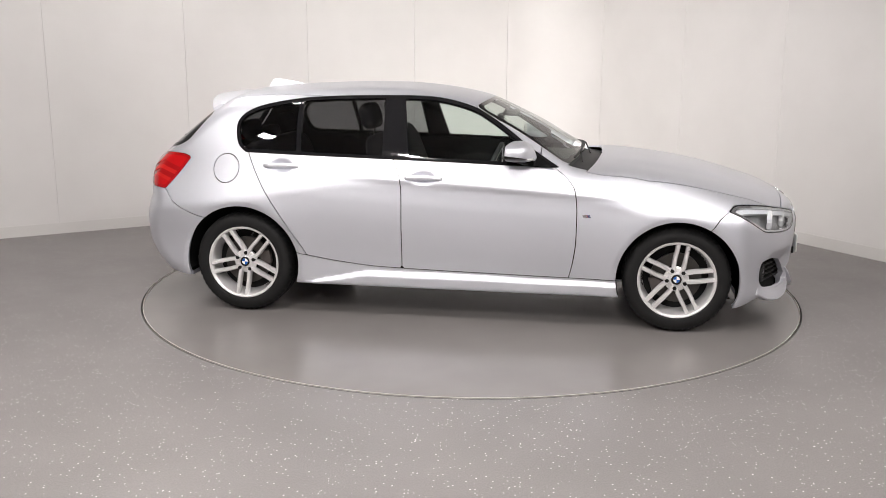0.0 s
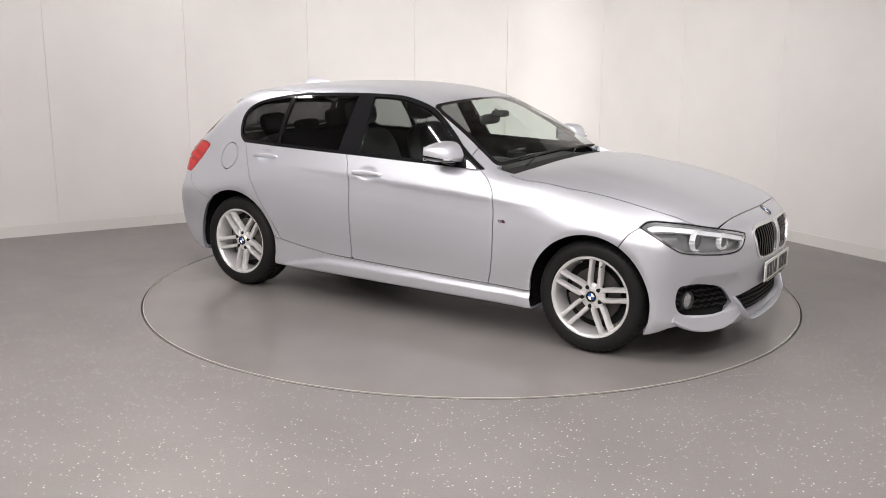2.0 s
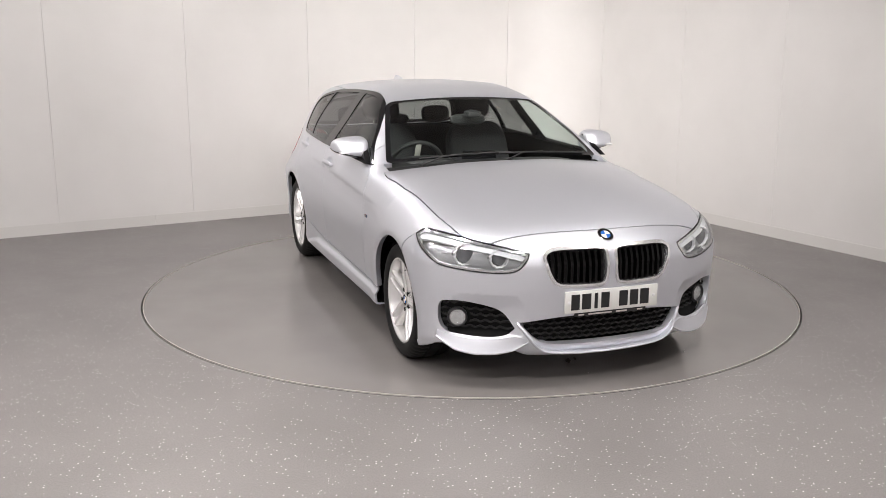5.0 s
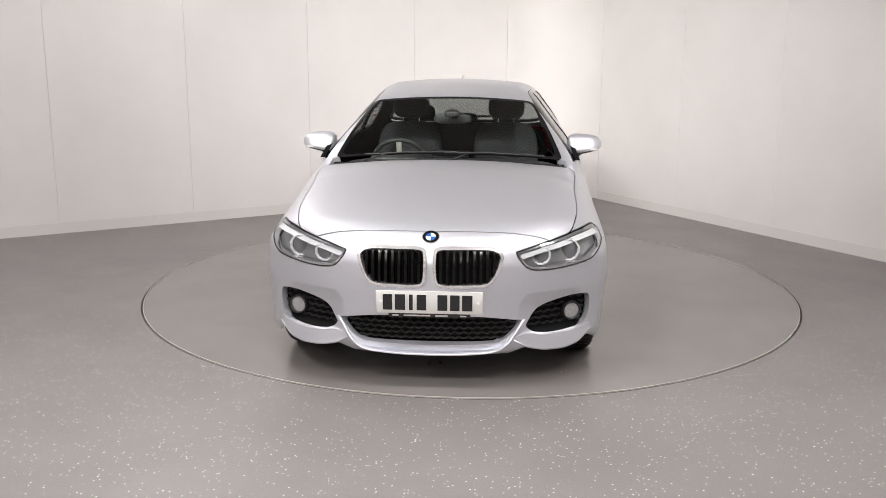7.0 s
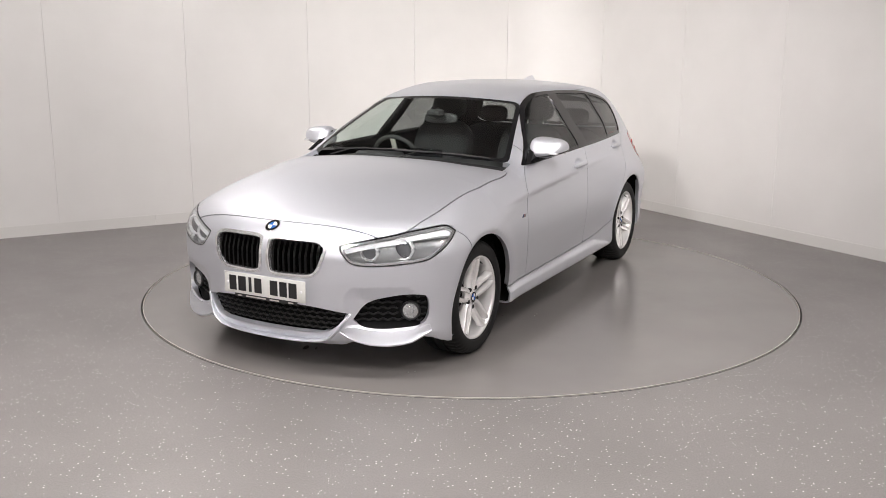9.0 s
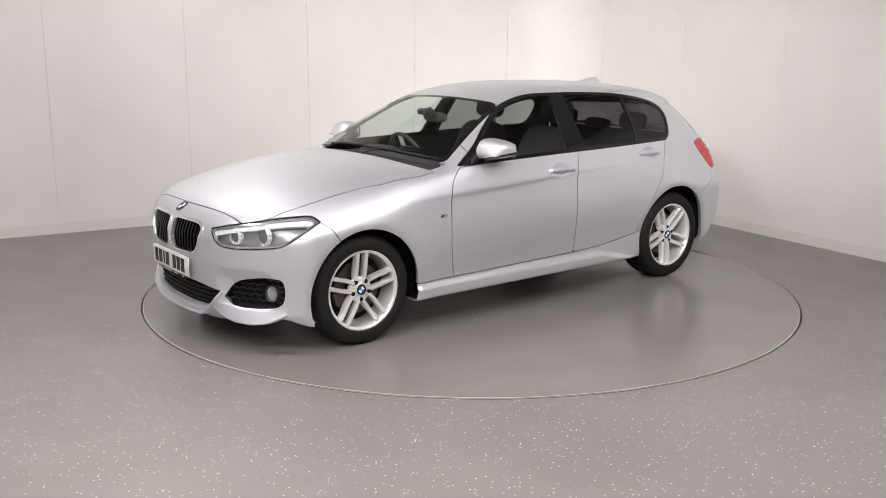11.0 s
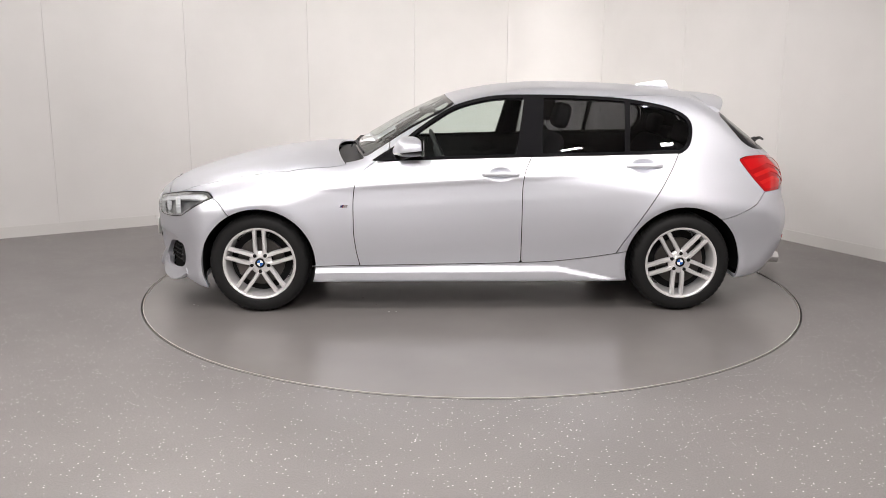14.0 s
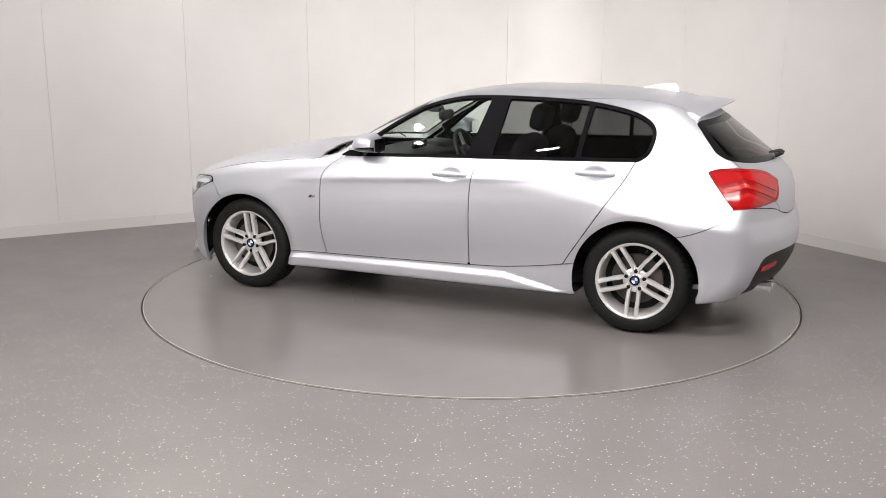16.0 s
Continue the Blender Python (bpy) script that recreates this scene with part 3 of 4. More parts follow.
def in_rear_door(p):
    x, z = p[:, 0], p[:, 2]
    return both_flanks(p, np.maximum.reduce([x - GAP_B(z), (GAP_C(z) - x) * 0.83, SILL_Z(x) - z, door_top(p)]))


def in_skirt(p):
    x, z = p[:, 0], p[:, 2]
    return np.maximum.reduce([z - SILL_Z(x), np.abs(x) - 1.1, 0.5 - np.abs(p[:, 1])])


def in_front_bumper(p):
    return np.maximum((BUMPER_F(p[:, 2]) - p[:, 0]) * 0.75, p[:, 2] - 0.80)


def in_rear_bumper(p):
    return np.maximum(p[:, 2] - BUMPER_R(p[:, 0]), p[:, 0] + 1.3)


def in_fender(p):
    """Front wing: ahead of the front door, below the bonnet edge."""
    x, z = p[:, 0], p[:, 2]
    return both_flanks(p, np.maximum.reduce([GAP_A(z) - x, 0.52 - x]))


def in_tailgate(p):
    y, z = np.abs(p[:, 1]), p[:, 2]
    edge = TAILGATE_Y(z)
    return np.where(p[:, 0] < -1.4, np.maximum.reduce([y - edge, p[:, 0] + 1.53 + 0.1 * y * y]), 0.1)


TAILGATE_Y = curve([0.60, 0.70, 0.742, 0.83, 0.93, 0.99, 1.035, 1.12, 1.20, 1.26, 1.32], [0.44, 0.455, 0.47, 0.555, 0.60, 0.655, 0.655, 0.640, 0.600, 0.545, 0.52])
ROOF_Y = curve([-1.7, -1.5, -1.0, -0.4, 0.0, 0.2], [0.50, 0.520, 0.560, 0.572, 0.558, 0.535])


def in_roof(p):
    x, y, z = p[:, 0], np.abs(p[:, 1]), p[:, 2]
    return np.where(z > 1.22, np.maximum.reduce([y - ROOF_Y(x), screen_x(p) - 0.152, -1.53 - 0.1 * y * y - x]), 0.1)


def in_fuel_flap(p):
    return np.where((p[:, 1] < -0.5), np.hypot(p[:, 0] + 1.45, p[:, 2] - 0.914) - 0.088, 0.1)


body_mesh = surface(0.0135)
rest = outside(body_mesh, in_arch)


def take(field, gap=GAP):
    """Cuts a piece out of what is left of the skin."""
    global rest
    piece = clip(rest, field, -gap)
    rest = outside(rest, field, gap)
    return piece


dlo = take(in_dlo, 0.001)
screen = take(in_screen, 0.001)
rear_glass = take(in_rear_glass, 0.001)
headlights = take(in_headlight, 0.0015)
taillights = take(in_taillight, 0.0015)
kidneys = take(in_kidney, 0.0005)
intake = take(in_intake, 0.0005)
fogs = take(in_fog, 0.0005)
diffuser = take(in_diffuser, 0.001)
cowl = take(in_cowl, 0.001)
liner = rest
bonnet = take(in_bonnet)
front_doors = take(in_front_door)
rear_doors = take(in_rear_door)
skirts = take(in_skirt)
front_bumper = take(in_front_bumper)
rear_bumper = take(in_rear_bumper)
tailgate = take(in_tailgate)
roof = take(in_roof)
fenders = take(in_fender)
fuel_flap = take(in_fuel_flap)

shell("inner_shell", liner, DARK, car, "dark inner body shell", push=0.013, fold=False)
shell("body", rest, PAINT, car)
shell("roof", roof, PAINT, car)
shell("bonnet", bonnet, PAINT, car)
front_bumper_ob = shell("front_bumper", front_bumper, PAINT, car, depth=0.035)
rear_bumper_ob = shell("rear_bumper", rear_bumper, PAINT, car, depth=0.03)
shell("fuel_flap", fuel_flap, PAINT, car, "round fuel filler flap")
tailgate_ob = shell("tailgate", tailgate, PAINT, car)
shell("cowl", cowl, PLASTIC, car, "black plastic cowl", push=0.034, fold=False)
for piece in sides(skirts):
    shell("side_skirt", piece, PAINT, car)
for piece in sides(fenders):
    shell("front_wing", piece, PAINT, car, depth=0.03)
doors = {}
for key, mesh_ in (("front", front_doors), ("rear", rear_doors)):
    for s, piece in zip((1, -1), sides(mesh_)):
        doors[key, s] = shell("door", piece, PAINT, car)

# windscreen with its black border, rear window
shell("windscreen", clip(screen, in_screen, -0.030), GLASS, car, fold=False)
shell("windscreen_border", outside(screen, in_screen, -0.030), BLACK, car, "black ceramic border", fold=False)
shell("rear_window", clip(rear_glass, in_rear_glass, -0.028), PRIVACY, tailgate_ob, fold=False)
shell("window_border", outside(rear_glass, in_rear_glass, -0.028), FRIT, tailgate_ob, "black ceramic border", fold=False)


# side windows: black surround, pillar trims and three panes a side
def pane_front(p):
    x, z = p[:, 0], p[:, 2]
    return np.maximum(in_dlo(p) + 0.020, (-0.272 - 0.21 * (z - 1.0)) - x)


def pane_rear(p):
    x, z = p[:, 0], p[:, 2]
    return np.maximum.reduce([in_dlo(p) + 0.020, x + 0.438 + 0.09 * (z - 1.0), -0.955 - 0.10 * (z - 1.0) - x])


def pane_quarter(p):
    x, z = p[:, 0], p[:, 2]
    return np.maximum(in_dlo(p) + 0.022, x + 0.985 + 0.10 * (z - 1.0))


for s, side_piece in zip((1, -1), sides(dlo)):
    frame_ = side_piece
    for name, field, mat, owner, words in (("window_pane", pane_front, GLASS, doors["front", s], "clear tinted glass"), ("window_pane", pane_rear, PRIVACY, doors["rear", s], "dark privacy glass"),
                                           ("quarter_pane", pane_quarter, PRIVACY, doors["rear", s], "dark privacy glass")):
        shell(name, clip(frame_, field, 0.0), mat, owner, words, push=0.004, fold=False)
        frame_ = outside(frame_, field, 0.0)
    shell("window_surround", frame_, BLACK, car, "gloss black window surround", depth=0.02)


# ---- lamps ----
def hit_skin(x, y, z, way):
    """The skin along a ray from outside."""
    p, d = np.array((x, y, z), float), np.array(way, float)
    d /= np.linalg.norm(d)
    k = np.linspace(0, 1.5, 3000)
    v = skin(p + k[:, None] * d)
    return Vector(p + k[int(np.argmax(v < 0))] * d)


REFLECTOR = material("chrome_reflector", (0.44, 0.44, 0.445), 0.30, 0.7)
BRIGHT = material("bright_reflector", (0.9, 0.9, 0.9), 0.15, 0.9)
WHITE_GLOW = material("white_light_guide", (0.85, 0.86, 0.87), 0.25)
bsdf(WHITE_GLOW).inputs["Emission Color"].default_value = (1, 0.98, 0.95, 1)
bsdf(WHITE_GLOW).inputs["Emission Strength"].default_value = 0.02
PROJECTOR = material("dark_projector_glass", (0.16, 0.16, 0.165), 0.06)
RING = material("light_ring_plastic", (0.80, 0.80, 0.81), 0.25)
RED = material("red_lamp_plastic", (0.50, 0.006, 0.008), 0.08, 0.0, 0.6)
RED_GLOW = material("red_light_guide", (0.56, 0.014, 0.012), 0.2, 0.0, 0.4)
RED_DARK = material("dark_red_lamp", (0.36, 0.005, 0.007), 0.10, 0.0, 0.6)


def headlight_brow(p):
    """Upper light strip: a band under the top edge."""
    return np.maximum(in_headlight(p) + 0.006, -in_headlight(p + np.array([0, 0, 0.030])) - 0.0)


for s, piece in zip((1, -1), sides(headlights)):
    lamp = new("headlight")
    lamp.parent = car
    lamp["label"] = "clear twin-projector headlight"
    shell("bucket", piece, REFLECTOR, lamp, push=0.045, fold=False)
    shell("rim", outside(piece, in_headlight, -0.0035), BLACK, lamp, "black seal", depth=0.06, push=-0.0005)
    shell("rim_trim", outside(clip(piece, in_headlight, -0.005), in_headlight, -0.015), BRIGHT, lamp, "chrome inner rim", depth=0.03, push=0.002)
    brow = clip(piece, lambda p: np.maximum(in_headlight(p) + 0.018, -in_headlight(p + np.array([0, 0, 0.042]))), 0.0)
    shell("light_strip", brow, WHITE_GLOW, lamp, "white upper light strip", push=0.010, depth=0.02)
    shell("lens", clip(piece, in_headlight, -0.005), LENS, lamp, push=-0.0005, fold=False)
    for y, z, rad in ((0.550, 0.660, 0.055), (0.690, 0.672, 0.064)):
        c = hit_skin(2.6, s * y, z, (-1, 0, 0)) - Vector((0.034, s * 0.012, 0))
        m = Matrix.Translation(c) @ pose(0, 0, 0, 0, 0, s * 8)
        ring = lathe([(rad, -0.020), (rad + 0.001, 0.004), (rad - 0.004, 0.010), (rad - 0.010, 0.004), (rad - 0.012, -0.02)], 6, "x", closed=True)
        bmesh.ops.bevel(ring, geom=[e for e in ring.edges if abs((e.verts[0].co - e.verts[1].co).x) > 0.002 and (e.verts[0].co.yz - e.verts[1].co.yz).length < 0.012], offset=0.010, segments=3, affect="EDGES")
        ring.transform(m)
        part("light_ring", ring, RING, lamp, "white light ring")
        dome = lathe([(rad - 0.014, -0.02), (rad - 0.014, -0.008), (rad * 0.55, 0.004), (rad * 0.3, 0.009), (0.0005, 0.010)], 24, "x")
        dome.transform(m)
        part("projector", dome, PROJECTOR, lamp, "dark projector lens")

for s, piece in zip((1, -1), sides(taillights)):
    lamp = new("taillight")
    lamp.parent = car
    lamp["label"] = "red L-shaped tail light"
    shell("lens", outside(piece, in_taillight, -0.016), RED_DARK, lamp, "dark red rim", push=-0.002, depth=0.03)
    shell("backing", piece, DARK, lamp, "dark lamp housing", push=0.05, fold=False)
    inner = clip(piece, in_taillight, -0.016)

    def band(p, a, b):
        u = (np.abs(p[:, 1]) + p[:, 0]) / math.sqrt(2)
        w = p[:, 2] - 0.885 + 0.35 * np.abs(u + 0.86)
        return np.maximum(w - b, a - w)
    for a, b, mat, words in ((0.060, 0.20, RED, "red lens"), (0.033, 0.060, RED_DARK, "dark red bar"), (0.010, 0.033, RED_GLOW, "light guide bar"),
                             (-0.018, 0.010, RED_DARK, "dark red bar"), (-0.038, -0.018, RED_GLOW, "light guide bar"), (-0.25, -0.038, RED, "red lens")):
        shell("lens_panel", clip(inner, lambda p: band(p, a, b), 0.0), mat, lamp, words, push=0.004 if mat is RED_DARK else 0.0, depth=0.01)

def finer(mesh):
    """Splits every face, for cuts finer than the skin's step."""
    pts, faces = mesh
    verts, out, mids = [tuple(v) for v in pts], [], {}
    for f in faces:
        c = len(verts)
        verts.append(tuple(np.mean([verts[i] for i in f], 0)))
        ring = []
        for a, b in zip(f, f[1:] + f[:1]):
            key = (min(a, b), max(a, b))
            if key not in mids:
                mids[key] = len(verts)
                verts.append(tuple((np.array(verts[a]) + np.array(verts[b])) / 2))
            ring.append((a, mids[key]))
        for i, (a, m) in enumerate(ring):
            out.append((a, m, c, ring[i - 1][1]))
    return settle(np.array(verts), 3), out


# ---- grilles ----
MESHY = material("black_grille_mesh", (0.008, 0.008, 0.008), 0.5)
SATIN = material("satin_chrome", (0.88, 0.88, 0.89), 0.22, 0.8)
SLAT = material("gloss_black_slat", (0.004, 0.004, 0.004), 0.18, Specular_IOR_Level=0.22)
for s, piece in zip((1, -1), sides(kidneys)):
    grille = new("kidney_grille")
    grille.parent = car
    grille["label"] = "black slatted grille in a chrome surround"
    shell("surround", outside(piece, in_kidney, -0.015), SATIN, grille, "chrome surround", depth=0.04, push=-0.006)
    shell("backing", clip(piece, in_kidney, -0.010), DARK, grille, push=0.05, fold=False)
    inner = finer(clip(piece, in_kidney, -0.014))
    for i in range(9):
        y = s * (0.052 + i * 0.0325)
        sel = clip(inner, lambda p: np.abs(p[:, 1] - y) - 0.0065, 0.0)
        if len(sel[1]) > 1:
            shell("slat", sel, SLAT, grille, push=0.004, depth=0.04)



def wavy_bars(name, base, field, count, z0, z1, parent, split=False):
    """Rows of wavy bars set into an opening."""
    for i in range(count):
        z = z0 + (z1 - z0) * (i + 0.5) / count

        def row(p):
            return np.abs(p[:, 2] - z - 0.004 * np.sin(p[:, 1] * 2 * math.pi / 0.045 + i * math.pi)) - 0.0042
        sel = clip(base, lambda p: np.maximum(row(p), field(p) + 0.004), 0.0)
        for lo, hi in ((0.0, 0.716), (0.716, 2.0)) if split else ((-1.0, 2.0),):
            if sel[1]:
                bit = keep(sel, lambda m: (np.abs(m[:, 1]) > lo) & (np.abs(m[:, 1]) <= hi))
                if len(bit[1]) > 1:
                    shell(name, bit, MESHY, parent, push=0.026, depth=0.012)


shell("backing", intake, DARK, front_bumper_ob, "dark lower intake", push=0.055, fold=False)
wavy_bars("intake_bar", finer(finer(intake)), in_intake, 5, 0.246, 0.372, front_bumper_ob)
for s, piece in zip((1, -1), sides(fogs)):
    shell("fog_surround", piece, DARK, front_bumper_ob, "black fog lamp pocket", push=0.045, fold=False)
    fine = finer(finer(piece))

    def off_lamp(p):
        return np.maximum(in_fog(p), 0.05 - np.hypot(np.abs(p[:, 1]) - 0.716, p[:, 2] - 0.35))
    wavy_bars("fog_bar", fine, off_lamp, 5, 0.288, 0.438, front_bumper_ob, True)
    c = hit_skin(2.6, s * 0.716, 0.350, (-1, 0, 0)) - Vector((0.018, s * 0.01, 0))
    m = Matrix.Translation(c) @ pose(0, 0, 0, 0, 0, s * 18)
    fog = new("fog_lamp")
    fog.parent = car
    for name, prof, mat in (("housing", [(0.050, -0.05), (0.050, 0.004), (0.044, 0.010), (0.039, 0.004), (0.039, -0.05)], PLASTIC), ("reflector", [(0.0005, -0.03), (0.02, -0.026), (0.039, 0.0)], BRIGHT)):
        bm = lathe(prof, 32, "x", closed=name == "housing")
        bm.transform(m)
        part(name, bm, mat, fog)
    bm = lathe([(0.0385, -0.001), (0.030, 0.006), (0.015, 0.010), (0.0005, 0.011)], 32, "x")
    bm.transform(m)
    part("lens", bm, LENS, fog)
    for dy in (-0.014, 0.0, 0.014):
        bm = box(-0.004, 0.001, dy - 0.003, dy + 0.003, -0.03, 0.03, 0.001, 1)
        bm.transform(m)
        part("lens_rib", bm, CHROME, fog)

# splitter: a thin blade under the intake, and a ledge under each fog pocket
def smooth_path(points, n):
    """Even run of points along a smooth line through a few."""
    p = np.array(points, float)
    k = np.concatenate([[0], np.cumsum(np.linalg.norm(np.diff(p, axis=0), axis=1))])
    t = np.linspace(0, k[-1], n)
    fine_ = np.stack([np.interp(t, k, p[:, i]) for i in range(p.shape[1])], 1)
    for _ in range(3):
        fine_[1:-1] = (fine_[:-2] + 2 * fine_[1:-1] + fine_[2:]) / 4
    return fine_


half = [(0.462, 0.345), (0.430, 0.300), (0.392, 0.243), (0.350, 0.205), (0.29, 0.190), (0.15, 0.181), (0.0, 0.178)]
line = smooth_path([(y, z) for y, z in half] + [(-y, z) for y, z in half[-2::-1]], 97)
bm = bmesh.new()
rings = []
for i, (y, z) in enumerate(line):
    dy, dz = line[min(i + 1, 96)] - line[max(i - 1, 0)]
    ln = math.hypot(dy, dz)
    ny, nz = dz / ln, -dy / ln
    if nz < 0:
        ny, nz = -ny, -nz
    x = hit_skin(2.6, y, z + 0.012, (-1, 0, 0)).x
    ends = min(1.0, 3.5 * min(i, 96 - i) / 48 + 0.15)
    prof = ((-0.03, -0.008), (0.020, -0.007), (0.027, -0.003), (0.028, 0.001), (0.025, 0.005), (0.012, 0.008), (-0.03, 0.012))
    rings.append([bm.verts.new((x + px * (ends if px > 0 else 1), y + ny * pz, z + nz * pz)) for px, pz in prof])
for a, b in zip(rings, rings[1:]):
    for i in range(7):
        bm.faces.new((a[i], a[(i + 1) % 7], b[(i + 1) % 7], b[i]))
bm.faces.new(rings[0])
bm.faces.new(rings[-1])
part("splitter_blade", bm, PAINT, front_bumper_ob, "thin silver blade under the intake")
for s in (1, -1):
    upper = smooth_path([(0.412, 0.262), (0.470, 0.278), (0.556, 0.262), (0.660, 0.257), (0.740, 0.264), (0.800, 0.285)], 41)
    lower = smooth_path([(0.405, 0.250), (0.475, 0.214), (0.560, 0.194), (0.660, 0.188), (0.740, 0.202), (0.808, 0.252)], 41)
    bm = bmesh.new()
    rings = []
    for i, ((yu, zu), (yl, zl)) in enumerate(zip(upper, lower)):
        xu = float(NOSE(np.array([zu]))[0]) - 0.52 * yu ** 2.6 + 0.002
        k = math.sin(math.pi * (i + 0.5) / 41) ** 0.9
        xl = xu + 0.026 * k
        rings.append([bm.verts.new((px, s * py, pz)) for px, py, pz in ((xu - 0.03, yu, zu), (xu + 0.002, yu, zu), (xu + (xl - xu) * 0.55, yu + (yl - yu) * 0.45, zu + (zl - zu) * 0.45),
                                                                        (xl - 0.004, yl + (yu - yl) * 0.12, zl + (zu - zl) * 0.14), (xl, yl, zl), (xl - 0.006, yl, zl - 0.008), (xu - 0.03, yl, zl - 0.006))])
    for a, b in zip(rings, rings[1:]):
        for i in range(7):
            bm.faces.new((a[i], a[(i + 1) % 7], b[(i + 1) % 7], b[i]))
    bm.faces.new(rings[0])
    bm.faces.new(rings[-1])
    part("corner_flap", bm, PAINT, front_bumper_ob, "silver ledge under the fog lamp pocket")

# rear apron
shell("diffuser", diffuser, PLASTIC, rear_bumper_ob, "black rear apron insert", push=0.012, depth=0.02)
for s in (1, -1):
    piece = clip(body_mesh, lambda p: np.where((p[:, 0] < -1.8) & (p[:, 1] * s > 0), np.maximum(np.abs(np.abs(p[:, 1]) - 0.60) - 0.075, np.abs(p[:, 2] - 0.425 + 0.12 * (np.abs(p[:, 1]) - 0.6)) - 0.016), 0.1), 0.0)
    shell("reflector", piece, RED, rear_bumper_ob, "red rear reflector", push=0.004, depth=0.01)
for y in (0.42, 0.52):
    bm = lathe([(0.034, -0.16), (0.036, -0.004), (0.034, 0.0), (0.031, -0.004), (0.030, -0.16)], 32, "x", closed=True)
    bm.transform(pose(-2.10 + 0.10 * (y - 0.42), y, 0.285, 0, 0, 180) @ pose(0, 0, 0, 0, 3, 0))
    part("exhaust_tip", bm, CHROME, rear_bumper_ob, "chrome exhaust tip")


# ---- wheels ----
BLUE = material("badge_blue", (0.02, 0.12, 0.42), 0.2, 0.0, 0.5)
WHITE = material("badge_white", (0.85, 0.85, 0.86), 0.25, 0.0, 0.5)
RUST = material("brake_caliper", (0.10, 0.085, 0.08), 0.55, 0.4)


def roundel(parent, m, rad):
    """Round badge of four quarters in a black ring, facing +x of m."""
    badge = new("badge")
    badge.parent = parent
    badge.matrix_basis = m
    badge["label"] = "round blue and white badge in a black ring"
    part("ring", lathe([(rad, -0.002), (rad, 0.003), (rad * 0.93, 0.004), (rad * 0.64, 0.004), (rad * 0.62, 0.0)], 32, "x"), BLACK, badge)
    part("bezel", lathe([(rad * 1.05, -0.002), (rad * 1.05, 0.0035), (rad * 0.97, 0.0045), (rad * 0.97, -0.002)], 32, "x", closed=True), CHROME, badge)
    for q in range(4):
        bm = bmesh.new()
        c = bm.verts.new((0.0047, 0, 0))
        arc = [bm.verts.new((0.0047, rad * 0.62 * math.cos(math.pi / 2 * (q + i / 6)), rad * 0.62 * math.sin(math.pi / 2 * (q + i / 6)))) for i in range(7)]
        for a, b in zip(arc, arc[1:]):
            bm.faces.new((c, a, b))
        out = bmesh.ops.extrude_face_region(bm, geom=bm.faces[:])
        bmesh.ops.translate(bm, verts=[v for v in out["geom"] if isinstance(v, bmesh.types.BMVert)], vec=(-0.003, 0, 0))
        part("quarter", bm, BLUE if q % 2 else WHITE, badge, smooth=False)
    return badge


def spoke_bar(side):
    """One bar of a double spoke, pointing up, its face towards +y."""
    bm = bmesh.new()
    rings = []
    for r, off, wide, face in ((0.040, 0.022, 0.011, -0.022), (0.075, 0.029, 0.013, -0.020), (0.12, 0.031, 0.0125, -0.012), (0.17, 0.0295, 0.0120, -0.003), (0.210, 0.030, 0.0135, 0.001), (0.224, 0.031, 0.016, 0.001)):
        cx = side * off
        prof = ((-wide, -0.040), (-wide, -0.008), (-wide * 0.70, 0.0), (wide * 0.55, -0.0005), (wide, -0.009), (wide, -0.040))
        rings.append([bm.verts.new((cx + side * px, face + py, r)) for px, py in prof])
    for a, b in zip(rings, rings[1:]):
        for i in range(6):
            bm.faces.new((a[i], a[(i + 1) % 6], b[(i + 1) % 6], b[i]))
    bm.faces.new(rings[0])
    bm.faces.new(rings[-1])
    return bm


def tyre_mesh():
    """Road tyre with grooves and shoulder blocks; the outer wall at +y."""
    prof = [(0.2305, 0.002), (0.237, 0.012), (0.255, 0.018), (0.285, 0.016), (0.303, 0.004), (0.313, -0.014), (0.318, -0.036), (0.318, -0.070), (0.310, -0.072), (0.310, -0.080),
            (0.3185, -0.082), (0.3185, -0.130), (0.310, -0.132), (0.310, -0.140), (0.318, -0.142), (0.318, -0.176), (0.308, -0.204), (0.285, -0.220), (0.235, -0.214), (0.222, -0.20)]
    n = 216
    bm = bmesh.new()
    rings = []
    for j, (rad, a) in enumerate(prof):
        ring = []
        for i in range(n):
            cut = 0.0045 if j in (5, 6, 7) and i % 4 == 0 else (0.003 if j == 4 and i % 4 == 0 else 0)
            th = 2 * math.pi * (i + (0.9 if j >= 6 else 0)) / n
            ring.append(bm.verts.new(((rad - cut) * math.cos(th), a, (rad - cut) * math.sin(th))))
        rings.append(ring)
    for a, b in zip(rings, rings[1:]):
        for i in range(n):
            bm.faces.new((a[i], a[(i + 1) % n], b[(i + 1) % n], b[i]))
    return bm


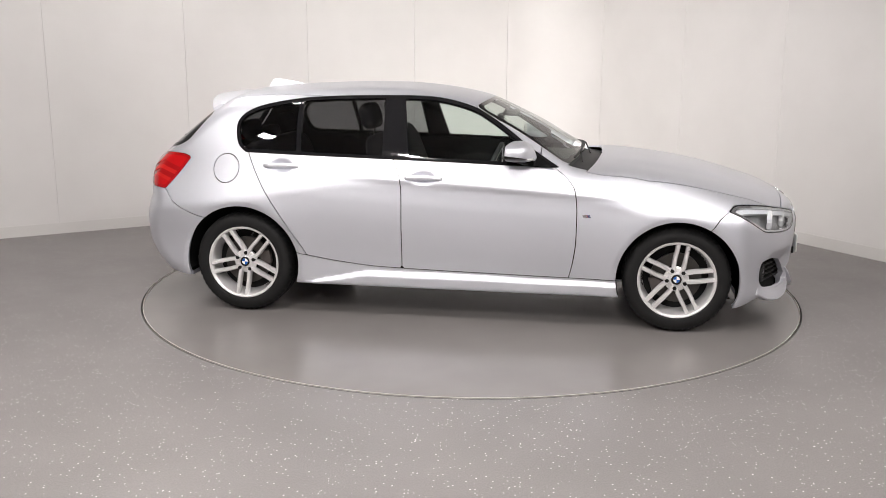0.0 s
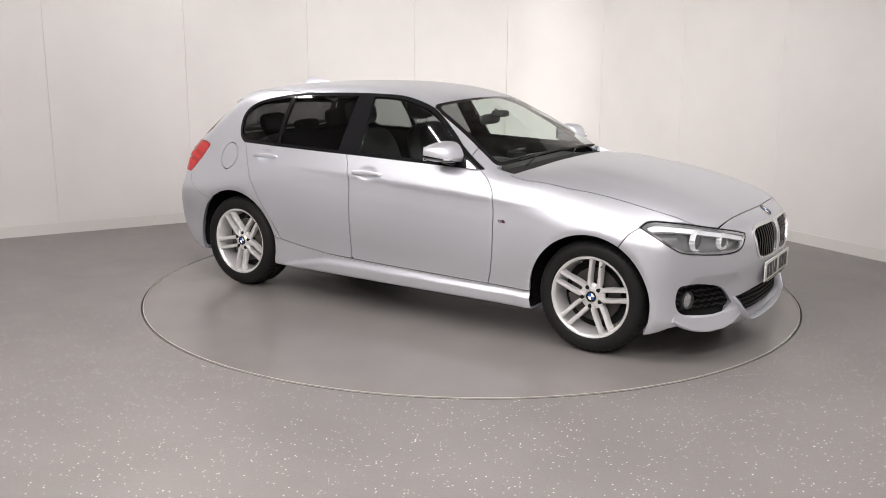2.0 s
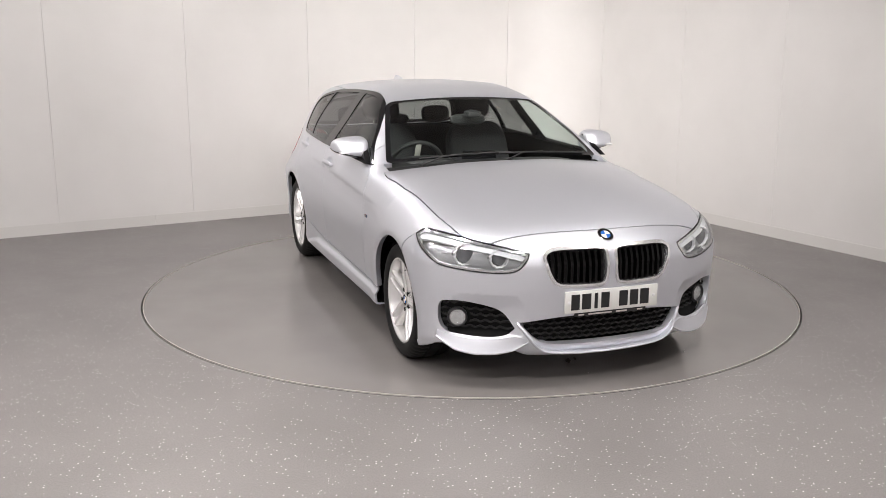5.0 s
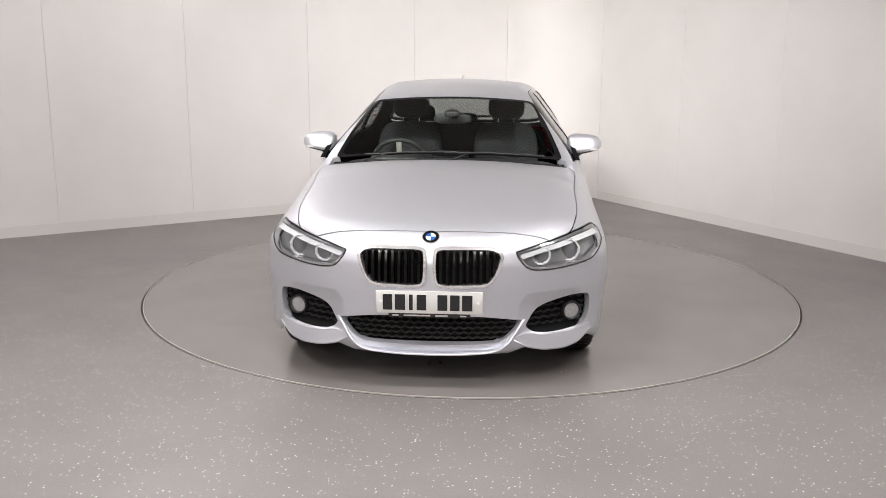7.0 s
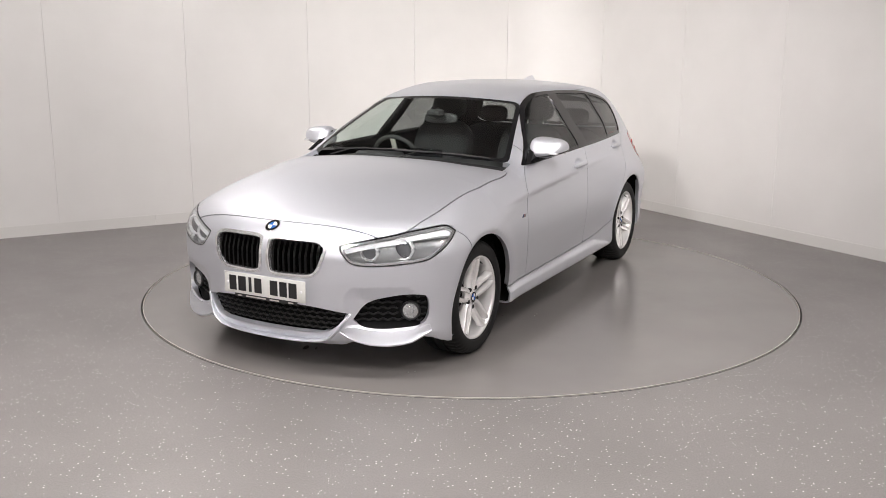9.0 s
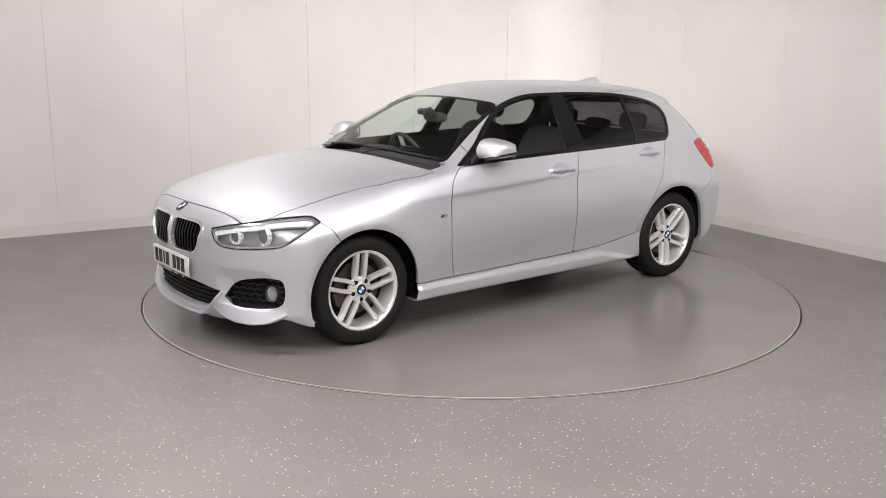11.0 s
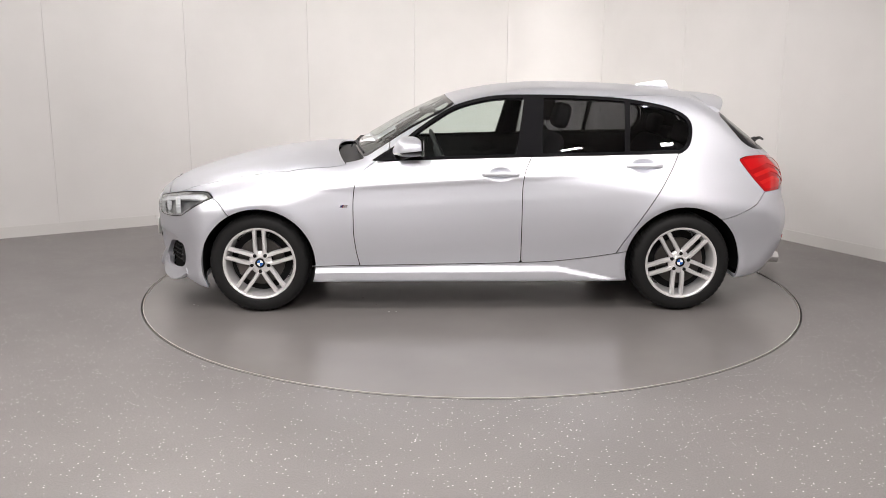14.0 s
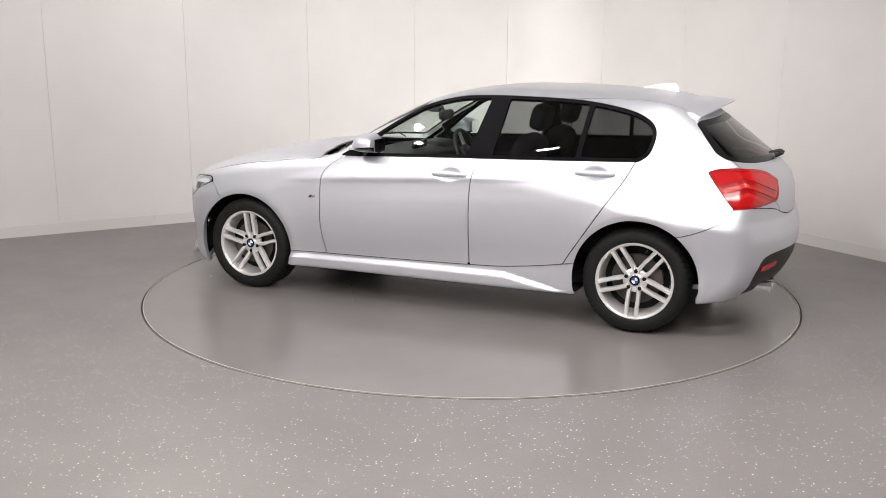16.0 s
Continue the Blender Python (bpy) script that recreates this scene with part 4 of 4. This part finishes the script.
def add_wheel(ax, s, spoke_angle):
    w = new("wheel")
    w.parent = car
    w["label"] = "double-spoke silver alloy wheel"
    w.matrix_basis = pose(ax, s * 0.836, AXLE_Z, 0, 0, 0 if s > 0 else 180)
    flip = spoke_angle if s > 0 else 180 - spoke_angle
    part("tyre", tyre_mesh(), RUBBER, w, "black road tyre")
    part("rim", lathe([(0.2335, 0.0), (0.231, 0.006), (0.224, 0.006), (0.216, 0.000), (0.212, -0.012), (0.208, -0.05), (0.196, -0.10), (0.196, -0.19), (0.222, -0.20), (0.224, -0.19), (0.20, -0.185), (0.213, -0.06), (0.2295, -0.012)], 96, "y", closed=True), ALLOY, w)
    for k in range(5):
        for side in (1, -1):
            bm = spoke_bar(side)
            bm.transform(pose(0, 0, 0, 0, 90 - flip + 72 * k, 0))
            part("spoke", bm, ALLOY, w)
        # near-black stubs stand in for the shade inside the bolt holes
        a = radians(flip + 72 * k + 36)
        c = Vector((0.056 * math.cos(a), -0.027, 0.056 * math.sin(a)))
        part("bolt_hole_shade", lathe([(0.0125, -0.006), (0.0125, 0.007), (0.009, 0.009), (0.0005, 0.009)], 6, "y", c), DARK, w, "dark raised stub in place of a shaded wheel bolt hole")
    part("hub", lathe([(0.074, -0.055), (0.074, -0.038), (0.066, -0.032), (0.044, -0.030), (0.036, -0.022), (0.0005, -0.022)], 48, "y"), ALLOY, w)
    part("brake_disc", lathe([(0.075, -0.075), (0.150, -0.075), (0.150, -0.098), (0.075, -0.098)], 64, "y", closed=True), STEEL, w)
    part("brake_drum", lathe([(0.0005, -0.11), (0.194, -0.11), (0.194, -0.12), (0.0005, -0.12)], 48, "y"), DARK, w, "dark backplate")
    bm = box(-0.045, 0.045, -0.105, -0.062, 0.085, 0.158, 0.012)
    bm.transform(pose(0, 0, 0, 0, 110 if ax > 0 else -80, 0))
    part("brake_caliper", bm, RUST, w)
    part("valve", tube([(0.200 * math.cos(1.9), -0.02, 0.2 * math.sin(1.9)), (0.188 * math.cos(1.9), 0.002, 0.188 * math.sin(1.9))], 0.004), PLASTIC, w)
    roundel(w, pose(0, -0.0225, 0, 0, 0, 90), 0.031)
    return w


for ax, s, ang in ((AXLE_F, 1, 90), (AXLE_R, 1, 130), (AXLE_F, -1, 82), (AXLE_R, -1, 48)):
    add_wheel(ax, s, ang)
    # wheel well
    rad = (ARCH_F if ax > 0 else ARCH_R) + 0.018
    bm = bmesh.new()
    n = 40
    rows_ = []
    for y in (0.80, 0.44):
        rows_.append([bm.verts.new((ax + rad * math.cos(radians(-10 + 200 * i / n)), s * y, AXLE_Z + rad * math.sin(radians(-10 + 200 * i / n)))) for i in range(n + 1)])
    for i in range(n):
        bm.faces.new((rows_[0][i], rows_[0][i + 1], rows_[1][i + 1], rows_[1][i]))
    bm.faces.new(rows_[1])
    part("wheel_well", bm, DARK, car, "dark wheel well")


# ---- outside fittings ----
def blob(cx, cy, cz, hx, hy, hz, power=0.55, n=28):
    """Rounded block (superellipsoid)."""
    bm = bmesh.new()
    bmesh.ops.create_uvsphere(bm, u_segments=n * 2, v_segments=n, radius=1)
    for v in bm.verts:
        p = [math.copysign(abs(c) ** power, c) for c in v.co]
        k = max(1e-6, sum(abs(c) ** (2 / power) for c in p) ** (power / 2))
        v.co = Vector((cx + hx * p[0] / k, cy + hy * p[1] / k, cz + hz * p[2] / k))
    return bm


def halves(bm, co, no):
    """Two capped copies, below and above a plane."""
    out = []
    for outer in (True, False):
        b = bm.copy()
        r = bmesh.ops.bisect_plane(b, geom=b.verts[:] + b.edges[:] + b.faces[:], plane_co=co, plane_no=no, clear_outer=outer, clear_inner=not outer)
        edges = [e for e in r["geom_cut"] if isinstance(e, bmesh.types.BMEdge)]
        bmesh.ops.holes_fill(b, edges=edges)
        out.append(b)
    bm.free()
    return out


INDICATOR = material("clear_indicator", (0.8, 0.8, 0.8), 0.1, 0.3)
for s in (1, -1):
    mirror = new("door_mirror")
    mirror.parent = car
    mirror["label"] = "silver door mirror with a gloss black base"
    bm = blob(0.402, s * 0.864, 1.052, 0.102, 0.110, 0.076, 0.64)
    for v in bm.verts:      # slopes: outer end lower and swept back, flat rear
        out_ = (s * v.co.y - 0.77) / 0.2
        v.co.z -= 0.022 * max(0, out_) * (v.co.z > 1.05) * (v.co.z - 1.05) / 0.085
        v.co.x -= 0.035 * max(0, out_) ** 2
        if v.co.z < 1.05:   # underside rises towards the outer end
            v.co.z += 0.035 * max(0, out_) * (1.05 - v.co.z) / 0.06
        if v.co.z > 1.03:   # narrower towards the crown, its front raked back
            v.co.x -= (v.co.x - 0.385) * 0.34 * (v.co.z - 1.03) / 0.10
        if v.co.x < 0.322:
            v.co.x = 0.322 + (v.co.x - 0.322) * 0.15
    low, high = halves(bm, (0.4, s * 0.87, 1.022), (0.10, -0.17 * s, 1))
    part("cap", high, PAINT, mirror)
    part("base", low, BLACK, mirror, "gloss black lower shell")
    part("mirror_glass", box(0.303, 0.308, s * 0.865 - 0.075, s * 0.865 + 0.075, 1.010, 1.092, 0.0015, 1), CHROME, mirror)
    part("indicator", box(0.40, 0.486, s * 0.90 - 0.045, s * 0.90 + 0.045, 1.022, 1.032, 0.004), INDICATOR, mirror, "clear indicator strip")
    part("arm", tube([(0.47, s * 0.785, 0.985), (0.44, s * 0.81, 0.992), (0.41, s * 0.84, 1.005), (0.39, s * 0.87, 1.02)], [0.028, 0.022, 0.019, 0.022], 12), BLACK, mirror)
    bm = bmesh.new()
    tri = [bm.verts.new(Vector(p)) for p in ((0.60, s * 0.826, 0.972), (0.40, s * 0.832, 0.980), (0.40, s * 0.782, 1.095))]
    f = bm.faces.new(tri)
    out_ = bmesh.ops.extrude_face_region(bm, geom=[f])
    bmesh.ops.translate(bm, verts=[v for v in out_["geom"] if isinstance(v, bmesh.types.BMVert)], vec=(0, -s * 0.03, 0))
    part("corner_trim", bm, BLACK, mirror, "gloss black corner trim", smooth=False)

    for (hx, hz), key in zip(HANDLES, ("front", "rear")):
        y0 = abs(hit_skin(hx, s * 1.2, hz, (0, -s, 0)).y)
        handle = new("door_handle")
        handle.parent = doors[key, s]
        ends = []
        for k in range(17):
            u = -1 + k / 8
            x = hx + 0.118 * u
            base = abs(hit_skin(x, s * 1.2, hz + 0.004, (0, -s, 0)).y)
            lift = 0.030 * (1 - abs(u) ** 5)
            top = y0 + 0.012
            yy = min(base + lift, top + 0.018) if abs(u) < 0.9 else base + lift * 0.6
            rad = 0.0125 * (1 - 0.35 * abs(u) ** 4)
            ends.append((x, yy, hz + 0.004 - 0.003 * u * u, rad))
        bm = bmesh.new()
        rings = []
        for x, yy, zz, rad in ends:
            rings.append([bm.verts.new((x, s * (yy + 0.75 * rad * math.cos(2 * math.pi * k / 14)), zz + 1.25 * rad * math.sin(2 * math.pi * k / 14))) for k in range(14)])
        for a, b in zip(rings, rings[1:]):
            for i in range(14):
                bm.faces.new((a[i], a[(i + 1) % 14], b[(i + 1) % 14], b[i]))
        bm.faces.new(rings[0])
        bm.faces.new(rings[-1])
        part("grip", bm, PAINT, handle)

    # side badge, plain coloured slants
    y0 = abs(hit_skin(0.80, s * 1.2, 0.693, (0, -s, 0)).y)
    badge = new("side_badge")
    badge.parent = car
    badge["label"] = "small slanted tricolour side badge"
    for k, mat in enumerate((material("pale_blue", (0.06, 0.09, 0.16), 0.3), material("deep_blue", (0.02, 0.03, 0.15), 0.3), material("badge_red", (0.25, 0.03, 0.03), 0.3), CHROME, CHROME)):
        bm = box(-0.003 if k < 3 else -0.005, 0.003 if k < 3 else 0.005, -0.002, 0.002, -0.009, 0.009, 0.0008, 1)
        for v in bm.verts:
            v.co.x -= 0.5 * v.co.z
        bm.transform(Matrix.Translation((0.822 - (0.0072 * k if k < 3 else 0.0216 + 0.012 * (k - 3) + 0.003), s * (y0 + 0.002), 0.693)))
        part("stripe", bm, mat, badge, smooth=False)

# emblem on the nose
c = hit_skin(2.6, 0, 0.756, (-1, 0, 0))
nose_n = slope_of(np.array([tuple(c)]))[0][0]
roundel(car, Matrix.Translation(c + Vector(nose_n) * 0.001) @ pose(0, 0, 0, 0, -math.degrees(math.asin(nose_n[2])), 0), 0.040)

# number plate, its writing as plain bars
PLATE = material("white_number_plate", (0.68, 0.68, 0.65), 0.35)
INK = material("plate_black", (0.015, 0.015, 0.016), 0.4)
plate = new("number_plate")
plate.parent = car
plate["label"] = "white number plate with plain black bars"
PX = 2.128
part("board", box(PX - 0.004, PX + 0.004, -0.26, 0.26, 0.396, 0.508, 0.003), PLATE, plate)
part("plate_holder", box(PX - 0.014, PX - 0.003, -0.20, 0.20, 0.376, 0.420, 0.003), PLASTIC, plate, "black plate holder")
for y0, w in ((-0.203, 0.046), (-0.142, 0.050), (-0.089, 0.018), (-0.038, 0.046), (0.064, 0.048), (0.124, 0.046), (0.184, 0.050)):
    part("bar", box(PX + 0.0035, PX + 0.0055, y0 - w / 2, y0 + w / 2, 0.413, 0.491), INK, plate, smooth=False)
for y0 in (-0.236, 0.236):
    part("screw_cap", lathe([(0.008, 0.003), (0.008, 0.0055), (0.005, 0.007), (0.0005, 0.007)], 16, "x", (PX, y0, 0.452)), WHITE, plate)
for y0, w in ((-0.165, 0.03), (-0.06, 0.13), (0.06, 0.06), (0.165, 0.03)):
    part("small_print", box(PX - 0.0035, PX - 0.0015, y0 - w / 2, y0 + w / 2, 0.381, 0.388), TRIM, plate, smooth=False)

# roof fin
bm = bmesh.new()
rows_ = []
for k in range(9):
    u = k / 8
    x = -1.20 - 0.215 * u
    base = float(TOP_LINE(np.array([x]))[0]) - 0.004
    h = 0.064 * (u ** 0.75) * (1 - 0.12 * max(0, u - 0.8) / 0.2)
    wide = 0.030 * (0.35 + 0.65 * min(1, 2.2 * u))
    xs_ = x - 0.006 * u
    rows_.append([bm.verts.new((xs_ + lean * 0.012, w * wide * f_, base + h * e_)) for e_, w, f_, lean in ((0, 1, 1, 0), (0.3, 1, 0.55, 0), (0.7, 1, 0.25, 1), (0.97, 1, 0.10, 2), (1, 0, 0, 2), (0.97, -1, 0.10, 2), (0.7, -1, 0.25, 1), (0.3, -1, 0.55, 0), (0, -1, 1, 0))])
for a, b in zip(rows_, rows_[1:]):
    for i in range(8):
        bm.faces.new((a[i], a[i + 1], b[i + 1], b[i]))
bm.faces.new(rows_[-1])
part("roof_fin", bm, PAINT, car, "silver shark-fin aerial")

# roof spoiler
bm = bmesh.new()
rows_ = []
for k in range(41):
    y = -0.535 + 1.07 * k / 40
    xf = -1.520 - 0.1 * y * y
    zf = hit_skin(xf, y, 1.7, (0, 0, -1)).z
    xt, zt = -1.760 + 0.45 * y * y, 1.345 - 0.255 * y * y
    xm = (xf * 0.55 + xt * 0.45)
    prof = ((xf, zf + 0.002), (xm, zf * 0.55 + zt * 0.45 + 0.010), (xt + 0.018, zt + 0.004), (xt, zt - 0.002), (xt + 0.003, zt - 0.011), (xt + 0.05, zt - 0.030), (xf - 0.05, zt - 0.045), (xf - 0.02, zf - 0.05))
    rows_.append([bm.verts.new((px, y, pz)) for px, pz in prof])
for a, b in zip(rows_, rows_[1:]):
    for i in range(len(a)):
        bm.faces.new((a[i], a[(i + 1) % len(a)], b[(i + 1) % len(a)], b[i]))
bm.faces.new(rows_[0])
bm.faces.new(rows_[-1])
part("roof_spoiler", bm, PAINT, tailgate_ob, "silver roof spoiler")

# wipers
for y0, y1 in ((-0.52, 0.06), (-0.02, 0.60)):
    pts = []
    for k in range(13):
        y = y0 + (y1 - y0) * k / 12
        xx = 0.758 - 0.20 * 0.9 * y * y + 0.010 * (1 - k / 12)
        pts.append((xx, y, hit_skin(xx, y, 1.6, (0, 0, -1)).z + 0.006))
    wiper = new("wiper")
    wiper.parent = car
    part("blade", tube(pts, 0.006, 6), PLASTIC, wiper)
    part("arm", tube([(0.81 - 0.17 * y0 * y0, y0, 0.975), Vector(pts[3]) + Vector((0.015, 0, 0.0)), Vector(pts[6]) + Vector((0.003, 0, 0.004))], 0.005, 6), PLASTIC, wiper)
rw = new("rear_wiper")
rw.parent = tailgate_ob
part("spindle", tube([(-2.03, 0, 1.015), (-2.075, 0, 1.035)], [0.022, 0.018], 12), PLASTIC, rw)
part("arm", tube([(-2.075, 0, 1.035), (-2.06, 0.12, 1.055), (-2.015, 0.30, 1.060)], [0.013, 0.010, 0.007], 8), PLASTIC, rw)

# ---- cabin ----
CLOTH = material("black_seat_cloth", (0.022, 0.022, 0.024), 0.85)
n = noisy(CLOTH, 300, 2.0)
bumped(CLOTH, n, "Fac", 0.4, 0.002)
LEATHER = material("dark_cabin_plastic", (0.032, 0.032, 0.033), 0.5)
HEADLINER = material("grey_headlining", (0.30, 0.29, 0.28), 0.9)


def front_seat(y):
    seat = new("seat")
    seat.parent = car
    seat["label"] = "black cloth front seat"
    part("cushion", blob(-0.10, y, 0.48, 0.27, 0.25, 0.12, 0.5), CLOTH, seat)
    bm = blob(0, 0, 0.30, 0.085, 0.24, 0.33, 0.5)
    bm.transform(pose(-0.36, y, 0.52, 0, -20, 0))
    part("backrest", bm, CLOTH, seat)
    bm = blob(0, 0, 0, 0.055, 0.135, 0.085, 0.6)
    bm.transform(pose(-0.615, y, 1.225, 0, -14, 0))
    part("headrest", bm, CLOTH, seat)
    for k in (-0.06, 0.06):
        part("post", tube([(-0.60, y + k, 1.03), (-0.615, y + k, 1.22)], 0.006, 8), CHROME, seat)


for y in (0.36, -0.36):
    front_seat(y)
bench = new("rear_bench")
bench.parent = car
bench["label"] = "black cloth rear bench"
part("cushion", blob(-0.98, 0, 0.50, 0.26, 0.62, 0.12, 0.4), CLOTH, bench)
bm = blob(0, 0, 0.27, 0.08, 0.62, 0.30, 0.4)
bm.transform(pose(-1.24, 0, 0.50, 0, -18, 0))
part("backrest", bm, CLOTH, bench)
for y in (0.36, 0.0, -0.36):
    bm = blob(0, 0, 0, 0.045, 0.12, 0.07 if y else 0.045, 0.6)
    bm.transform(pose(-1.435, y, 1.12 if y else 1.08, 0, -12, 0))
    part("headrest", bm, CLOTH, bench)
dash = new("dashboard")
dash.parent = car
dash["label"] = "black dashboard with a raised screen"
part("top", blob(0.54, 0, 0.85, 0.24, 0.72, 0.105, 0.45), LEATHER, dash)
part("binnacle", blob(0.42, -0.36, 0.93, 0.10, 0.17, 0.055, 0.6), LEATHER, dash)
part("screen", box(0.40, 0.42, -0.12, 0.12, 0.925, 1.005, 0.006), BLACK, dash)
part("floor_pan", box(-1.5, 0.75, -0.70, 0.70, 0.24, 0.30, 0.01), DARK, dash)
wheel_ = new("steering_wheel")
wheel_.parent = car
m = pose(0.17, -0.36, 0.885, 0, -66, 0)
bm = bmesh.new()
n, k_ = 48, 10
rings = []
for i in range(n):
    a = 2 * math.pi * i / n
    rings.append([bm.verts.new(((0.185 + 0.015 * math.cos(2 * math.pi * j / k_)) * math.cos(a), (0.185 + 0.015 * math.cos(2 * math.pi * j / k_)) * math.sin(a), 0.015 * math.sin(2 * math.pi * j / k_))) for j in range(k_)])
for i in range(n):
    a, b = rings[i], rings[(i + 1) % n]
    for j in range(k_):
        bm.faces.new((a[j], a[(j + 1) % k_], b[(j + 1) % k_], b[j]))
bm.transform(m)
part("rim", bm, LEATHER, wheel_)
bm = blob(0, 0, -0.01, 0.075, 0.07, 0.03, 0.7)
bm.transform(m)
part("boss", bm, LEATHER, wheel_)
for a in (90, 210, 330):
    bm = box(0.05, 0.18, -0.018, 0.018, -0.012, 0.004, 0.004)
    bm.transform(m @ pose(0, 0, 0, 0, 0, a - 90))
    part("spoke", bm, TRIM, wheel_)
im = new("interior_mirror")
im.parent = car
part("housing", blob(0.20, 0, 1.195, 0.018, 0.125, 0.035, 0.6), LEATHER, im)
part("stalk", tube([(0.25, 0, 1.26), (0.21, 0, 1.21)], 0.012, 8), LEATHER, im)
part("sensor_box", blob(0.28, 0, 1.235, 0.05, 0.05, 0.022, 0.5), LEATHER, im)

# ---- litter on the turntable ----
def litter(x, y, size, seed, mat, name, label):
    rnd = random.Random(seed)
    bm = bmesh.new()
    bmesh.ops.create_icosphere(bm, subdivisions=2, radius=1)
    for v in bm.verts:
        k = 0.6 + 0.7 * rnd.random()
        v.co = Vector((v.co.x * size * k * 0.7, v.co.y * size * k * 0.35, 0.004 + v.co.z * size * 0.30 * k))
    ob = part(name, bm, mat, None)
    lift = min(v.co.z for v in ob.data.vertices)
    for v in ob.data.vertices:
        v.co.z -= lift
        v.co.x += x
        v.co.y += y
    return tagged(ob, label, "litter", "litter on the turntable")


ROT = material("brown_debris", (0.05, 0.04, 0.03), 0.8)
STONE = material("grey_grit", (0.35, 0.34, 0.32), 0.7)
litters = [litter(1.775, -0.135, 0.034, 1, ROT, "leaf_scrap", "small dark leaf scrap on the turntable"), litter(1.750, -0.080, 0.020, 2, ROT, "leaf_scrap", "small dark leaf scrap on the turntable"),
           litter(1.835, 0.560, 0.009, 3, STONE, "grit", "small pale piece of grit on the turntable"), litter(1.805, 0.585, 0.006, 4, STONE, "grit", "small pale piece of grit on the turntable"),
           litter(0.552, 0.742, 0.009, 5, STONE, "grit", "small pale piece of grit on the turntable"), litter(0.505, 0.738, 0.007, 6, STONE, "grit", "small pale piece of grit on the turntable"),
           litter(0.739, 0.404, 0.010, 7, ROT, "leaf_scrap", "small dark leaf scrap on the turntable"), litter(0.640, 0.560, 0.008, 8, ROT, "leaf_scrap", "small dark leaf scrap on the turntable"),
           litter(1.962, -0.113, 0.007, 9, STONE, "grit", "small pale piece of grit on the turntable")]


def motions():
    rows, deck = [], []
    for i in range(0, 33):
        t = i * 0.5
        turn = pose(0, 0, 0, 0, 0, SPIN0 + SPIN * t)
        rows.append((t, turn @ pose(CAR_X, CAR_Y, 0)))
        deck.append((t, turn))
    walk(car, rows)
    walk(turntable, deck)
    for ob in litters:
        walk(ob, deck)


motions()
